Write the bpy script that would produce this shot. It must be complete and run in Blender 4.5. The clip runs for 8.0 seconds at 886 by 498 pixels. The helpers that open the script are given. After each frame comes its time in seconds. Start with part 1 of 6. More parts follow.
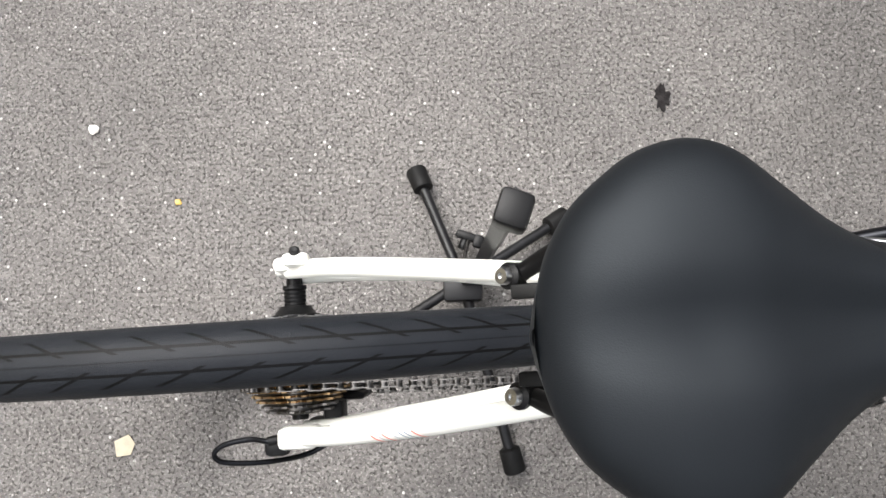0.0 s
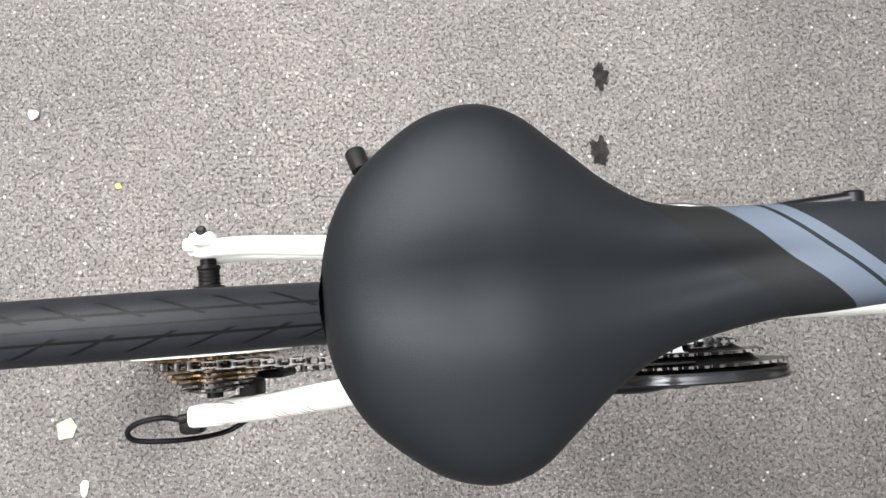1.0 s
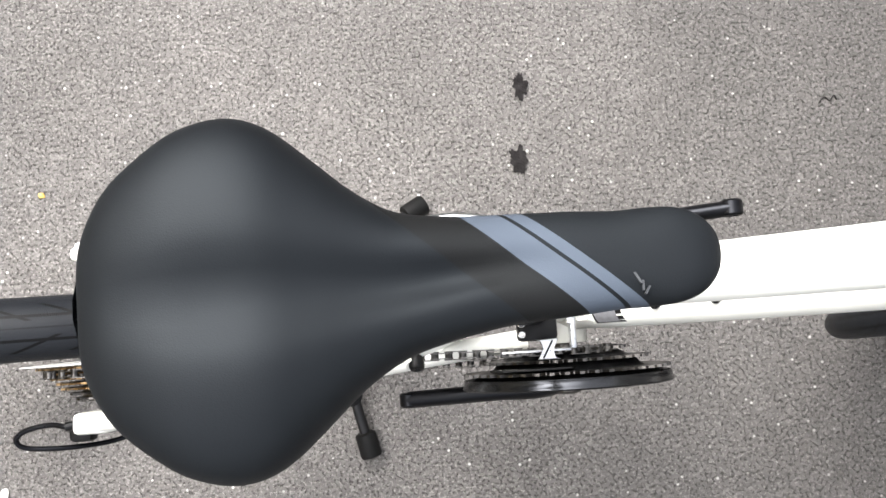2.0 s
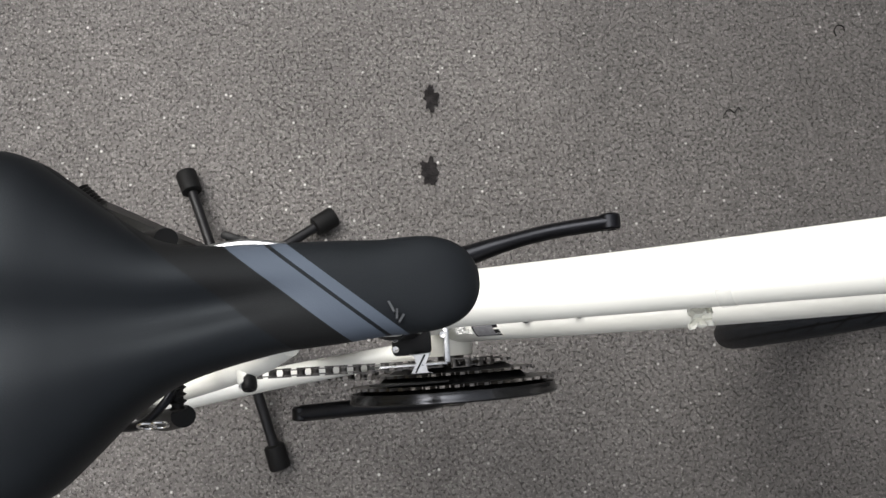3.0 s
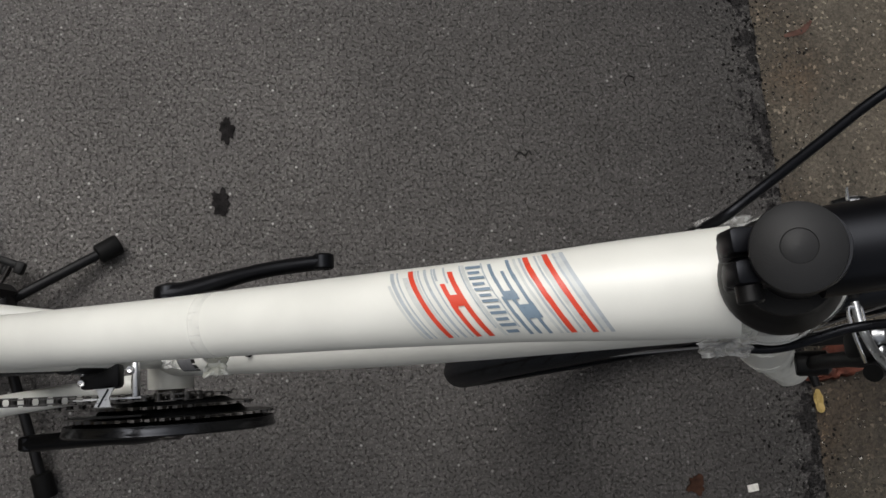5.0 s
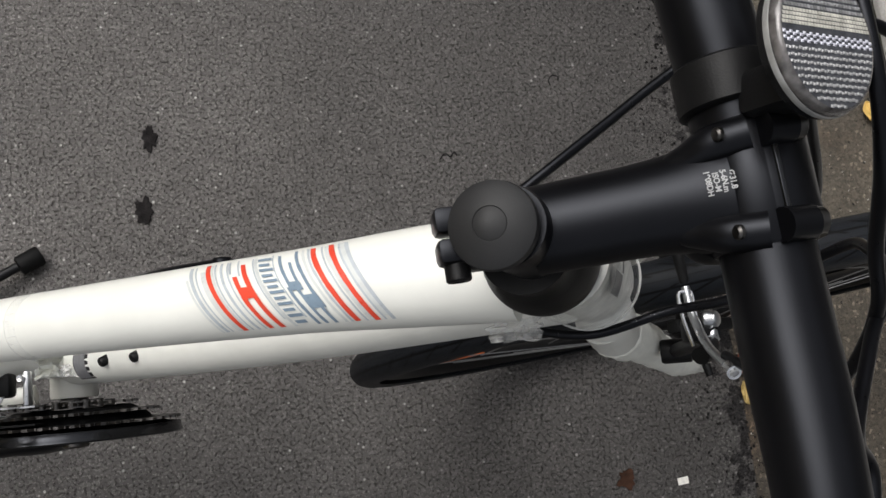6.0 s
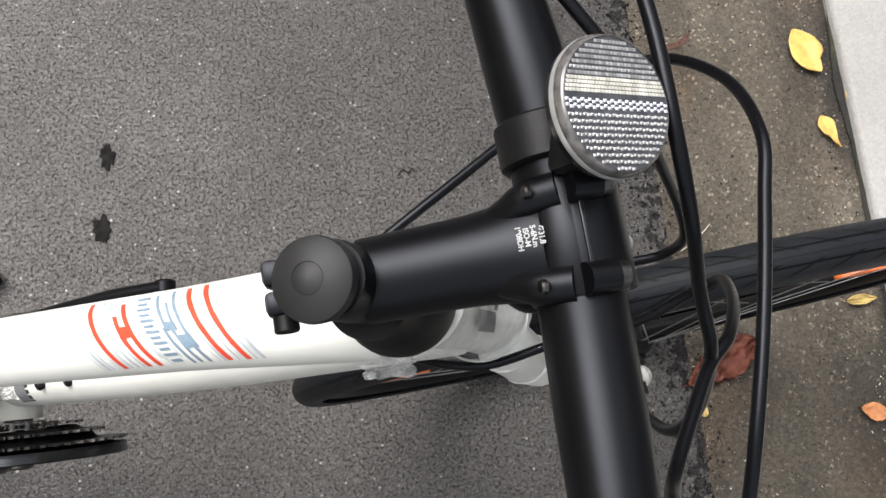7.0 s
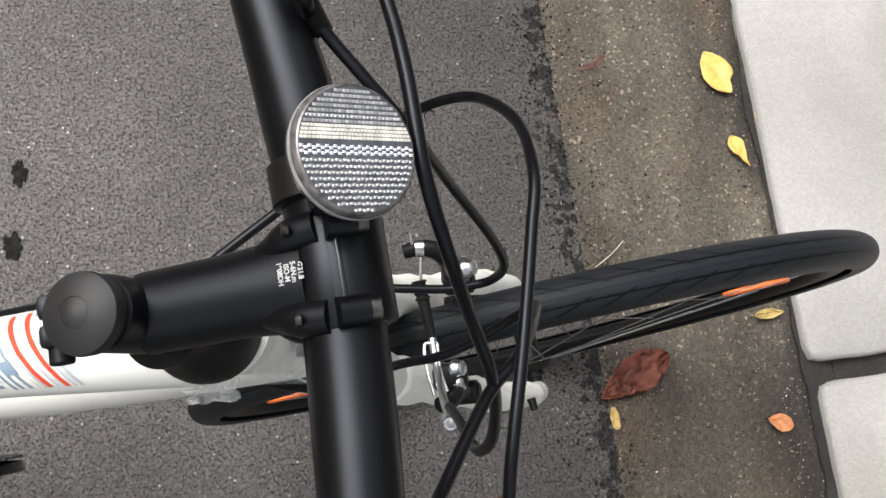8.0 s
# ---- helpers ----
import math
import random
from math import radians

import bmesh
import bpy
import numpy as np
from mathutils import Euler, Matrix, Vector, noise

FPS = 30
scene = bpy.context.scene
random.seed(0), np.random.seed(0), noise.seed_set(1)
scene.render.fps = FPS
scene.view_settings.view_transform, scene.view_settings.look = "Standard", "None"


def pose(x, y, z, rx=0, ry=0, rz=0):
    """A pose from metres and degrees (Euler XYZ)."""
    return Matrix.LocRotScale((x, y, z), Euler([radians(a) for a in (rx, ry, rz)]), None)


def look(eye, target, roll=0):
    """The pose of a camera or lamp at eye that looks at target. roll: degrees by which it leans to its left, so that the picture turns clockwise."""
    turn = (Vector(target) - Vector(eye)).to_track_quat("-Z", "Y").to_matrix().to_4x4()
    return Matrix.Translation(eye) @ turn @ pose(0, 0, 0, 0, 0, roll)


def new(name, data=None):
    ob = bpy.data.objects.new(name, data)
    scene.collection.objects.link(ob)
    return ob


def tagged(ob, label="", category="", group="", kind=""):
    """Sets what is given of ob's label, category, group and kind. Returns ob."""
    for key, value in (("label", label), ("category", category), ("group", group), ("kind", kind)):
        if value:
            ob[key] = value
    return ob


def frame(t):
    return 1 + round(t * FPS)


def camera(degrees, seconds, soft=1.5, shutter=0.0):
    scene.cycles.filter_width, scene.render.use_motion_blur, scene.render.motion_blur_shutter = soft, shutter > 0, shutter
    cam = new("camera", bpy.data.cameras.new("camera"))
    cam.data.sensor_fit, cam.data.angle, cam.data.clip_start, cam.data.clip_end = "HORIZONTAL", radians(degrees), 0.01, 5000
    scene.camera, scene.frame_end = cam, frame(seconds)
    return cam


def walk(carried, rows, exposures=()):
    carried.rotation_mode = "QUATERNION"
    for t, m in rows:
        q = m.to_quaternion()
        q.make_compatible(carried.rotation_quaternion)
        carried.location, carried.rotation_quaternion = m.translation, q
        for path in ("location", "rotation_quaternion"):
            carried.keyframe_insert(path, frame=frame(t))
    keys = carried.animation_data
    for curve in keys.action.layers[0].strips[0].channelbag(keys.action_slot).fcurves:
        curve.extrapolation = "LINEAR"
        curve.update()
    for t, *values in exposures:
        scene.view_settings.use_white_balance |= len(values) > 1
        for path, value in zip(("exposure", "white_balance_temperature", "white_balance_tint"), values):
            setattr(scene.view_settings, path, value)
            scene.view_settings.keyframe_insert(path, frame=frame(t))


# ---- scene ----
cam = camera(55.0, 8.0, soft=1.5)
PATH = [
    (0, (0.148, -0.028, 1.141), (0.122, 0.263, -0.838), -6.7),
    (0.5, (0.186, -0.031, 1.141), (0.168, 0.245, -0.84), -5.9),
    (1, (0.228, -0.039, 1.144), (0.205, 0.22, -0.839), -7.3),
    (1.5, (0.273, -0.042, 1.151), (0.255, 0.221, -0.832), -6.3),
    (2, (0.322, -0.044, 1.156), (0.325, 0.232, -0.825), -1.8),
    (3.3, (0.427, -0.038, 1.173), (0.522, 0.243, -0.805), 15.7),
    (3.5, (0.444, -0.038, 1.18), (0.554, 0.241, -0.797), 18.5),
    (4, (0.528, -0.035, 1.19), (0.659, 0.264, -0.783), 22.0),
    (4.5, (0.581, -0.03, 1.193), (0.739, 0.282, -0.776), 25.6),
    (5.8, (0.693, -0.048, 1.211), (0.938, 0.301, -0.743), 32.6),
    (6, (0.706, -0.047, 1.211), (0.946, 0.296, -0.745), 32.0),
    (6.5, (0.733, -0.044, 1.218), (0.985, 0.297, -0.737), 32.3),
    (7, (0.756, -0.038, 1.228), (1.014, 0.318, -0.723), 32.6),
    (7.5, (0.786, -0.039, 1.238), (1.078, 0.328, -0.706), 35.7),
    (8, (0.814, -0.038, 1.252), (1.171, 0.338, -0.679), 39.9),
]
EXPOSURES = [(0.0, 1.74), (0.5, 1.78), (1.0, 2.08), (1.5, 2.12), (2.2, 1.90), (3.3, 0.56), (3.5, 0.38), (4.0, -0.08), (4.5, -0.28), (5.0, -0.24), (6.0, 0.20), (6.5, 0.76), (7.0, 1.05), (7.5, 1.34), (8.0, 1.05)]
walk(cam, [(t, look(eye, target, roll)) for t, eye, target, roll in PATH], EXPOSURES)

# ---- world and light: bright overcast sky ----
world = bpy.data.worlds.new("overcast_sky")
scene.world = world
world.use_nodes = True
wn, wl = world.node_tree.nodes, world.node_tree.links
sky = wn.new("ShaderNodeTexSky")
sky.sky_type = "NISHITA"
sky.sun_disc = False
sky.sun_elevation, sky.sun_rotation = radians(54), radians(-45)
sky.air_density, sky.dust_density, sky.ozone_density = 1.0, 6.0, 1.0
sky_grey = wn.new("ShaderNodeHueSaturation")
sky_grey.inputs["Saturation"].default_value = 0.25
wl.new(sky.outputs["Color"], sky_grey.inputs["Color"])
wl.new(sky_grey.outputs["Color"], wn["Background"].inputs["Color"])
wn["Background"].inputs["Strength"].default_value = 0.152
sun = new("sun", bpy.data.lights.new("sun", "SUN"))
sun.data.energy, sun.data.angle, sun.data.color = 1.25, radians(60), (1.0, 0.99, 0.985)
sun.matrix_world = look((-0.9, 1.5, 3.0), (0.6, 0.0, 0.0))


# ---- materials ----
def material(name, colour, rough=0.5, metal=0.0, spec=0.5, vary=0.12, scale=40.0, bump=0.0, bump_scale=400.0, coat=0.0, rough_vary=0.08):
    """A surface with patches and grain at two sizes, in metres of the object's own space."""
    m = bpy.data.materials.new(name)
    m.use_nodes = True
    n, l = m.node_tree.nodes, m.node_tree.links
    b = n["Principled BSDF"]
    b.inputs["Metallic"].default_value, b.inputs["Specular IOR Level"].default_value = metal, spec
    b.inputs["Coat Weight"].default_value = coat
    at = n.new("ShaderNodeTexCoord").outputs["Object"]
    big, fine = n.new("ShaderNodeTexNoise"), n.new("ShaderNodeTexNoise")
    big.inputs["Scale"].default_value, big.inputs["Detail"].default_value = scale, 5.0
    fine.inputs["Scale"].default_value, fine.inputs["Detail"].default_value = bump_scale, 4.0
    for t in (big, fine):
        l.new(at, t.inputs["Vector"])
    ramp = n.new("ShaderNodeMapRange")
    ramp.inputs["From Min"].default_value, ramp.inputs["From Max"].default_value = 0.3, 0.7
    ramp.inputs["To Min"].default_value, ramp.inputs["To Max"].default_value = 1.0 - vary, 1.0 + vary
    l.new(big.outputs["Fac"], ramp.inputs["Value"])
    tint = n.new("ShaderNodeVectorMath")
    tint.operation = "SCALE"
    tint.inputs[0].default_value = colour
    l.new(ramp.outputs["Result"], tint.inputs["Scale"])
    l.new(tint.outputs["Vector"], b.inputs["Base Color"])
    gloss = n.new("ShaderNodeMapRange")
    gloss.inputs["To Min"].default_value, gloss.inputs["To Max"].default_value = max(rough - rough_vary, 0.02), min(rough + rough_vary, 1.0)
    l.new(fine.outputs["Fac"], gloss.inputs["Value"])
    l.new(gloss.outputs["Result"], b.inputs["Roughness"])
    if bump:
        relief = n.new("ShaderNodeBump")
        relief.inputs["Strength"].default_value, relief.inputs["Distance"].default_value = bump, 0.001
        l.new(fine.outputs["Fac"], relief.inputs["Height"])
        l.new(relief.outputs["Normal"], b.inputs["Normal"])
    return m


M = {
    "white": material("white_frame_paint", (0.81, 0.81, 0.755), 0.34, vary=0.05, scale=25, bump=0.03, bump_scale=900, coat=0.12),
    "black": material("satin_black_anodised", (0.0030, 0.0030, 0.0036), 0.34, vary=0.2, scale=60, bump=0.04, bump_scale=2500, spec=0.23),
    "cap": material("grey_black_rubber_cap", (0.016, 0.016, 0.0165), 0.52, vary=0.15, scale=60, bump=0.08, bump_scale=1500, spec=0.3),
    "matte": material("matte_black_plastic", (0.0055, 0.0055, 0.0058), 0.45, vary=0.25, scale=80, bump=0.1, bump_scale=1500, spec=0.20),
    "gloss": material("glossy_black_plastic", (0.008, 0.008, 0.008), 0.2, vary=0.2, scale=60, spec=0.4),
    "housing": material("black_cable_housing", (0.0035, 0.0035, 0.0042), 0.30, vary=0.2, scale=90, spec=0.20),
    "steel": material("polished_steel", (0.72, 0.72, 0.72), 0.22, 1.0, vary=0.12, scale=300),
    "chain": material("dull_chain_steel", (0.15, 0.145, 0.14), 0.34, 1.0, vary=0.35, scale=400),
    "guard": material("clear_spoke_guard_plastic", (0.55, 0.55, 0.53), 0.3, vary=0.1, scale=60),
    "spoke": material("dark_steel_spoke", (0.28, 0.28, 0.285), 0.3, 0.9, vary=0.15, scale=60),
    # clear lens plastic; this band has its bright reflection painted in
    "prism_band": material("band_with_painted_reflection", (0.68, 0.66, 0.58), 0.24, 0.2, vary=0.3, scale=300),
    "prism_rim": material("clear_rim_plastic", (0.34, 0.34, 0.33), 0.16, 0.3, vary=0.2, scale=160),
    "lens_wall": material("clear_lens_side_plastic", (0.085, 0.08, 0.078), 0.14, 0.2, vary=0.9, scale=190, coat=0.4),
    # the same plastic in an unlit and a sky-lit colour
    "prism_dark": material("prism_plastic_shaded", (0.070, 0.073, 0.082), 0.22, 0.2, vary=0.3, scale=300),
    "prism_bright": material("prism_plastic_lit", (0.70, 0.70, 0.78), 0.22, 0.4, vary=0.15, scale=300),
    "dark_steel": material("dark_oiled_steel", (0.10, 0.095, 0.09), 0.32, 1.0, vary=0.4, scale=200),
    "brown_steel": material("bronze_tinted_sprocket_steel", (0.20, 0.135, 0.070), 0.34, 1.0, vary=0.6, scale=150),
    "alloy": material("brushed_alloy", (0.55, 0.56, 0.57), 0.3, 1.0, vary=0.1, scale=200),
    "orange": material("orange_reflector_plastic", (0.66, 0.14, 0.025), 0.4, vary=0.25, scale=300, coat=0.0),
    "red": material("red_decal_vinyl", (0.72, 0.07, 0.035), 0.3, vary=0.06, scale=200),
    "grey_ink": material("pale_grey_decal_vinyl", (0.46, 0.50, 0.53), 0.3, vary=0.08, scale=200),
    "blue_ink": material("slate_blue_decal_vinyl", (0.20, 0.27, 0.34), 0.3, vary=0.1, scale=200),
    "label_grey": material("dark_grey_label", (0.17, 0.17, 0.18), 0.4, vary=0.15, scale=200),
    "pale_ink": material("faint_grey_decal_vinyl", (0.62, 0.64, 0.62), 0.3, vary=0.06, scale=200),
    "faint_print": material("grey_print_ink", (0.045, 0.048, 0.052), 0.6, vary=0.15, scale=900, spec=0.1),
    "rust": material("dark_rust_stain", (0.045, 0.022, 0.014), 0.8, vary=0.5, scale=90, spec=0.1),
    "faint_rust": material("faint_reddish_stain", (0.105, 0.058, 0.046), 0.8, vary=0.3, scale=90, spec=0.1),
    "print": material("white_print_ink", (0.33, 0.33, 0.33), 0.5, vary=0.15, scale=900),
    "stand": material("black_powder_coat", (0.008, 0.008, 0.009), 0.4, vary=0.25, scale=80, bump=0.15, bump_scale=1400, spec=0.3),
    "rubber": material("black_rubber", (0.006, 0.006, 0.006), 0.6, vary=0.2, scale=90, bump=0.15, bump_scale=1200, spec=0.2),
    "foam": material("white_packing_foam", (0.84, 0.84, 0.77), 0.6, vary=0.06, scale=60, bump=0.4, bump_scale=500),
    "tar": material("black_tar", (0.016, 0.0145, 0.0145), 0.7, vary=0.5, scale=120, bump=0.8, bump_scale=350, spec=0.05),
    "tar_crumb": material("dark_tar_crumb", (0.011, 0.0102, 0.0098), 0.6, vary=0.4, scale=120, spec=0.15),
    "leaf_yellow": material("fallen_leaf_yellow", (0.64, 0.42, 0.115), 0.5, vary=0.2, scale=60, bump=0.3, bump_scale=300),
    "leaf_pale": material("fallen_leaf_pale", (0.40, 0.29, 0.10), 0.6, vary=0.2, scale=60, bump=0.3, bump_scale=300),
    "leaf_orange": material("fallen_leaf_orange", (0.50, 0.21, 0.085), 0.55, vary=0.25, scale=60, bump=0.3, bump_scale=300),
    "leaf_red": material("fallen_leaf_red_brown", (0.105, 0.035, 0.023), 0.6, vary=0.6, scale=45, bump=0.9, bump_scale=130, spec=0.2),
    "wall": material("dark_grey_render", (0.10, 0.10, 0.10), 0.85, vary=0.2, scale=6, bump=0.5, bump_scale=80),
    "dark_wall": material("charcoal_render", (0.14, 0.14, 0.135), 0.85, vary=0.2, scale=6, bump=0.5, bump_scale=80),
    "ochre_wall": material("ochre_brown_render", (0.58, 0.47, 0.27), 0.85, vary=0.25, scale=5, bump=0.5, bump_scale=80),
    "paper": material("pale_paper_scrap", (0.45, 0.40, 0.30), 0.7, vary=0.15, scale=80),
    "chalk": material("white_debris", (0.75, 0.73, 0.68), 0.7, vary=0.15, scale=200),
}


for key in ("black", "housing", "gloss"):
    M[key].node_tree.nodes["Principled BSDF"].inputs["Specular Tint"].default_value = (0.86, 0.90, 1.0, 1)


def clear_plastic(name="clear_wrapping_film", least=0.12, most=0.52):
    m = bpy.data.materials.new(name)
    m.use_nodes = True
    n, l = m.node_tree.nodes, m.node_tree.links
    b = n["Principled BSDF"]
    b.inputs["Base Color"].default_value = (0.9, 0.9, 0.88, 1)
    b.inputs["Roughness"].default_value = 0.18
    through_film, mix, film_noise, amount = n.new("ShaderNodeBsdfTransparent"), n.new("ShaderNodeMixShader"), n.new("ShaderNodeTexNoise"), n.new("ShaderNodeMapRange")
    film_noise.inputs["Scale"].default_value = 90.0
    l.new(n.new("ShaderNodeTexCoord").outputs["Object"], film_noise.inputs["Vector"])
    amount.inputs["From Min"].default_value, amount.inputs["From Max"].default_value = 0.35, 0.7
    amount.inputs["To Min"].default_value, amount.inputs["To Max"].default_value = least, most
    l.new(film_noise.outputs["Fac"], amount.inputs["Value"])
    l.new(amount.outputs["Result"], mix.inputs["Fac"])
    l.new(through_film.outputs["BSDF"], mix.inputs[1])
    l.new(b.outputs["BSDF"], mix.inputs[2])
    l.new(mix.outputs["Shader"], n["Material Output"].inputs["Surface"])
    return m


def loose_grit():
    """Stone crumbs, each of its own tone."""
    m = material("loose_stone_grit", (0.1, 0.1, 0.1), 0.75, vary=0.1, scale=300, spec=0.3)
    n, l = m.node_tree.nodes, m.node_tree.links
    tones = n.new("ShaderNodeValToRGB")
    e = tones.color_ramp.elements
    e[0].position, e[0].color = 0.0, (0.018, 0.017, 0.015, 1)
    e[1].position, e[1].color = 1.0, (0.60, 0.58, 0.54, 1)
    for place, c in ((0.55, (0.035, 0.03, 0.025, 1)), (0.6, (0.10, 0.082, 0.06, 1)), (0.88, (0.20, 0.175, 0.14, 1))):
        e.new(place).color = c
    l.new(n.new("ShaderNodeNewGeometry").outputs["Random Per Island"], tones.inputs["Fac"])
    l.new(tones.outputs["Color"], n["Principled BSDF"].inputs["Base Color"])
    return m


def reflector_glass():
    m = bpy.data.materials.new("clear_prismatic_plastic")
    m.use_nodes = True
    b = m.node_tree.nodes["Principled BSDF"]
    b.inputs["Roughness"].default_value = 0.24
    n, l = m.node_tree.nodes, m.node_tree.links
    tone = n.new("ShaderNodeMapRange")
    tone.inputs["To Min"].default_value, tone.inputs["To Max"].default_value = 0.25, 0.52
    l.new(n.new("ShaderNodeNewGeometry").outputs["Random Per Island"], tone.inputs["Value"])
    l.new(tone.outputs["Result"], b.inputs["Base Color"])
    b.inputs["Transmission Weight"].default_value = 0.0
    b.inputs["Metallic"].default_value = 0.4
    b.inputs["IOR"].default_value = 1.5
    return m


def tyre_rubber():
    """Rubber with two shallow rings and slanted cuts; u runs round the wheel and v across the tread, in metres."""
    m = bpy.data.materials.new("black_tyre_rubber")
    m.use_nodes = True
    n, l = m.node_tree.nodes, m.node_tree.links
    b = n["Principled BSDF"]
    b.inputs["Roughness"].default_value, b.inputs["Specular IOR Level"].default_value = 0.46, 0.15

    def calc(op, a, c=0.0, d=0.0):
        node = n.new("ShaderNodeMath")
        node.operation = op
        for k, v in enumerate((a, c, d)):
            if isinstance(v, (int, float)):
                node.inputs[k].default_value = v
            else:
                l.new(v, node.inputs[k])
        return node.outputs[0]

    uv = n.new("ShaderNodeUVMap")
    uv.uv_map = "tread"
    split = n.new("ShaderNodeSeparateXYZ")
    l.new(uv.outputs["UV"], split.inputs["Vector"])
    u, v = split.outputs["X"], split.outputs["Y"]
    side = calc("SIGN", v)
    away = calc("ABSOLUTE", v)
    ring = calc("LESS_THAN", calc("ABSOLUTE", calc("SUBTRACT", away, 0.0070)), 0.00085)
    middle = calc("MULTIPLY", calc("LESS_THAN", away, 0.0004), 0.5)
    step = 0.0310
    slant = calc("MULTIPLY_ADD", away, -2.3, calc("MULTIPLY_ADD", side, step * 0.25, u))
    phase = calc("FLOORED_MODULO", slant, step)
    cut = calc("LESS_THAN", calc("ABSOLUTE", calc("SUBTRACT", phase, step * 0.5)), 0.0020)
    inside = calc("MULTIPLY", calc("GREATER_THAN", away, 0.0042), calc("LESS_THAN", away, 0.0155))
    groove = calc("MAXIMUM", calc("MAXIMUM", ring, middle), calc("MULTIPLY", cut, inside))
    at = n.new("ShaderNodeTexCoord").outputs["Object"]
    grain, dust = n.new("ShaderNodeTexNoise"), n.new("ShaderNodeTexNoise")
    grain.inputs["Scale"].default_value, dust.inputs["Scale"].default_value = 1500.0, 30.0
    l.new(at, grain.inputs["Vector"])
    l.new(at, dust.inputs["Vector"])
    mix = n.new("ShaderNodeMix")
    mix.data_type = "RGBA"
    mix.inputs["A"].default_value, mix.inputs["B"].default_value = (0.0082, 0.0094, 0.0118, 1), (0.0150, 0.0166, 0.0196, 1)
    l.new(dust.outputs["Fac"], mix.inputs["Factor"])
    cutmix = n.new("ShaderNodeMix")
    cutmix.data_type = "RGBA"
    cutmix.inputs["B"].default_value = (0.0016, 0.0016, 0.0018, 1)
    l.new(mix.outputs["Result"], cutmix.inputs["A"])
    l.new(groove, cutmix.inputs["Factor"])
    l.new(cutmix.outputs["Result"], b.inputs["Base Color"])
    height = calc("MULTIPLY_ADD", groove, -1.0, calc("MULTIPLY", grain.outputs["Fac"], 0.12))
    relief = n.new("ShaderNodeBump")
    relief.inputs["Strength"].default_value, relief.inputs["Distance"].default_value = 1.0, 0.0022
    l.new(height, relief.inputs["Height"])
    l.new(relief.outputs["Normal"], b.inputs["Normal"])
    return m


GUTTER_EDGE, GUTTER_SLOPE = 1.276, -0.06


def tar_seam(m, colour, reach, damp_shade=False):
    """Crumbled black tar, dense along the joint of road and gutter and broken into specks away from it."""
    n, l = m.node_tree.nodes, m.node_tree.links
    at = n.new("ShaderNodeTexCoord").outputs["Object"]
    split = n.new("ShaderNodeSeparateXYZ")
    l.new(at, split.inputs["Vector"])

    def calc(op, a, c=0.0, d=0.0):
        node = n.new("ShaderNodeMath")
        node.operation = op
        for k, v in enumerate((a, c, d)):
            if isinstance(v, (int, float)):
                node.inputs[k].default_value = v
            else:
                l.new(v, node.inputs[k])
        return node.outputs[0]

    clumps, crumbs = n.new("ShaderNodeTexNoise"), n.new("ShaderNodeTexNoise")
    for t, s in ((clumps, 13.0), (crumbs, 48.0)):
        t.inputs["Scale"].default_value, t.inputs["Detail"].default_value, t.inputs["Roughness"].default_value = s, 6.0, 0.62
        l.new(at, t.inputs["Vector"])
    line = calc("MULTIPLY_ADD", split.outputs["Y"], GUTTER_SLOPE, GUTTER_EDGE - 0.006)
    if damp_shade:
        # Road light falling off towards the gutter and -y, painted in with damp.
        light_fall = n.new("ShaderNodeMapRange")
        light_fall.interpolation_type = "SMOOTHSTEP"
        light_fall.inputs["From Min"].default_value, light_fall.inputs["From Max"].default_value = -1.35, -0.05
        light_fall.inputs["To Min"].default_value, light_fall.inputs["To Max"].default_value = 1.14, 0.46
        l.new(calc("MULTIPLY_ADD", calc("MAXIMUM", calc("MINIMUM", split.outputs["Y"], 0.3), -0.8), -0.28, calc("MULTIPLY_ADD", clumps.outputs["Fac"], 0.25, calc("SUBTRACT", split.outputs["X"], calc("ADD", line, 0.12)))), light_fall.inputs["Value"])
        # road colour scaled by that painted falloff
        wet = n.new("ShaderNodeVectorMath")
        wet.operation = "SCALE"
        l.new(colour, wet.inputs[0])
        l.new(light_fall.outputs["Result"], wet.inputs["Scale"])
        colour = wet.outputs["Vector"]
    off = calc("DIVIDE", calc("ABSOLUTE", calc("SUBTRACT", split.outputs["X"], line)), reach)
    dense = calc("SUBTRACT", calc("MULTIPLY_ADD", crumbs.outputs["Fac"], 4.6, calc("MULTIPLY", clumps.outputs["Fac"], 2.6)), calc("ADD", off, 3.25))
    fac = n.new("ShaderNodeMapRange")
    fac.inputs["From Min"].default_value, fac.inputs["From Max"].default_value = 0.0, 0.16
    l.new(dense, fac.inputs["Value"])
    mix = n.new("ShaderNodeMix")
    mix.data_type = "RGBA"
    lumps = n.new("ShaderNodeTexNoise")
    lumps.inputs["Scale"].default_value = 330.0
    l.new(at, lumps.inputs["Vector"])
    pitch_black = n.new("ShaderNodeValToRGB")
    pitch_black.color_ramp.elements[0].position, pitch_black.color_ramp.elements[0].color = 0.40, (0.005, 0.0042, 0.0042, 1)
    pitch_black.color_ramp.elements[1].position, pitch_black.color_ramp.elements[1].color = 0.74, (0.030, 0.0265, 0.026, 1)
    l.new(lumps.outputs["Fac"], pitch_black.inputs["Fac"])
    l.new(pitch_black.outputs["Color"], mix.inputs["B"])
    l.new(colour, mix.inputs["A"])
    l.new(fac.outputs["Result"], mix.inputs["Factor"])
    l.new(mix.outputs["Result"], n["Principled BSDF"].inputs["Base Color"])


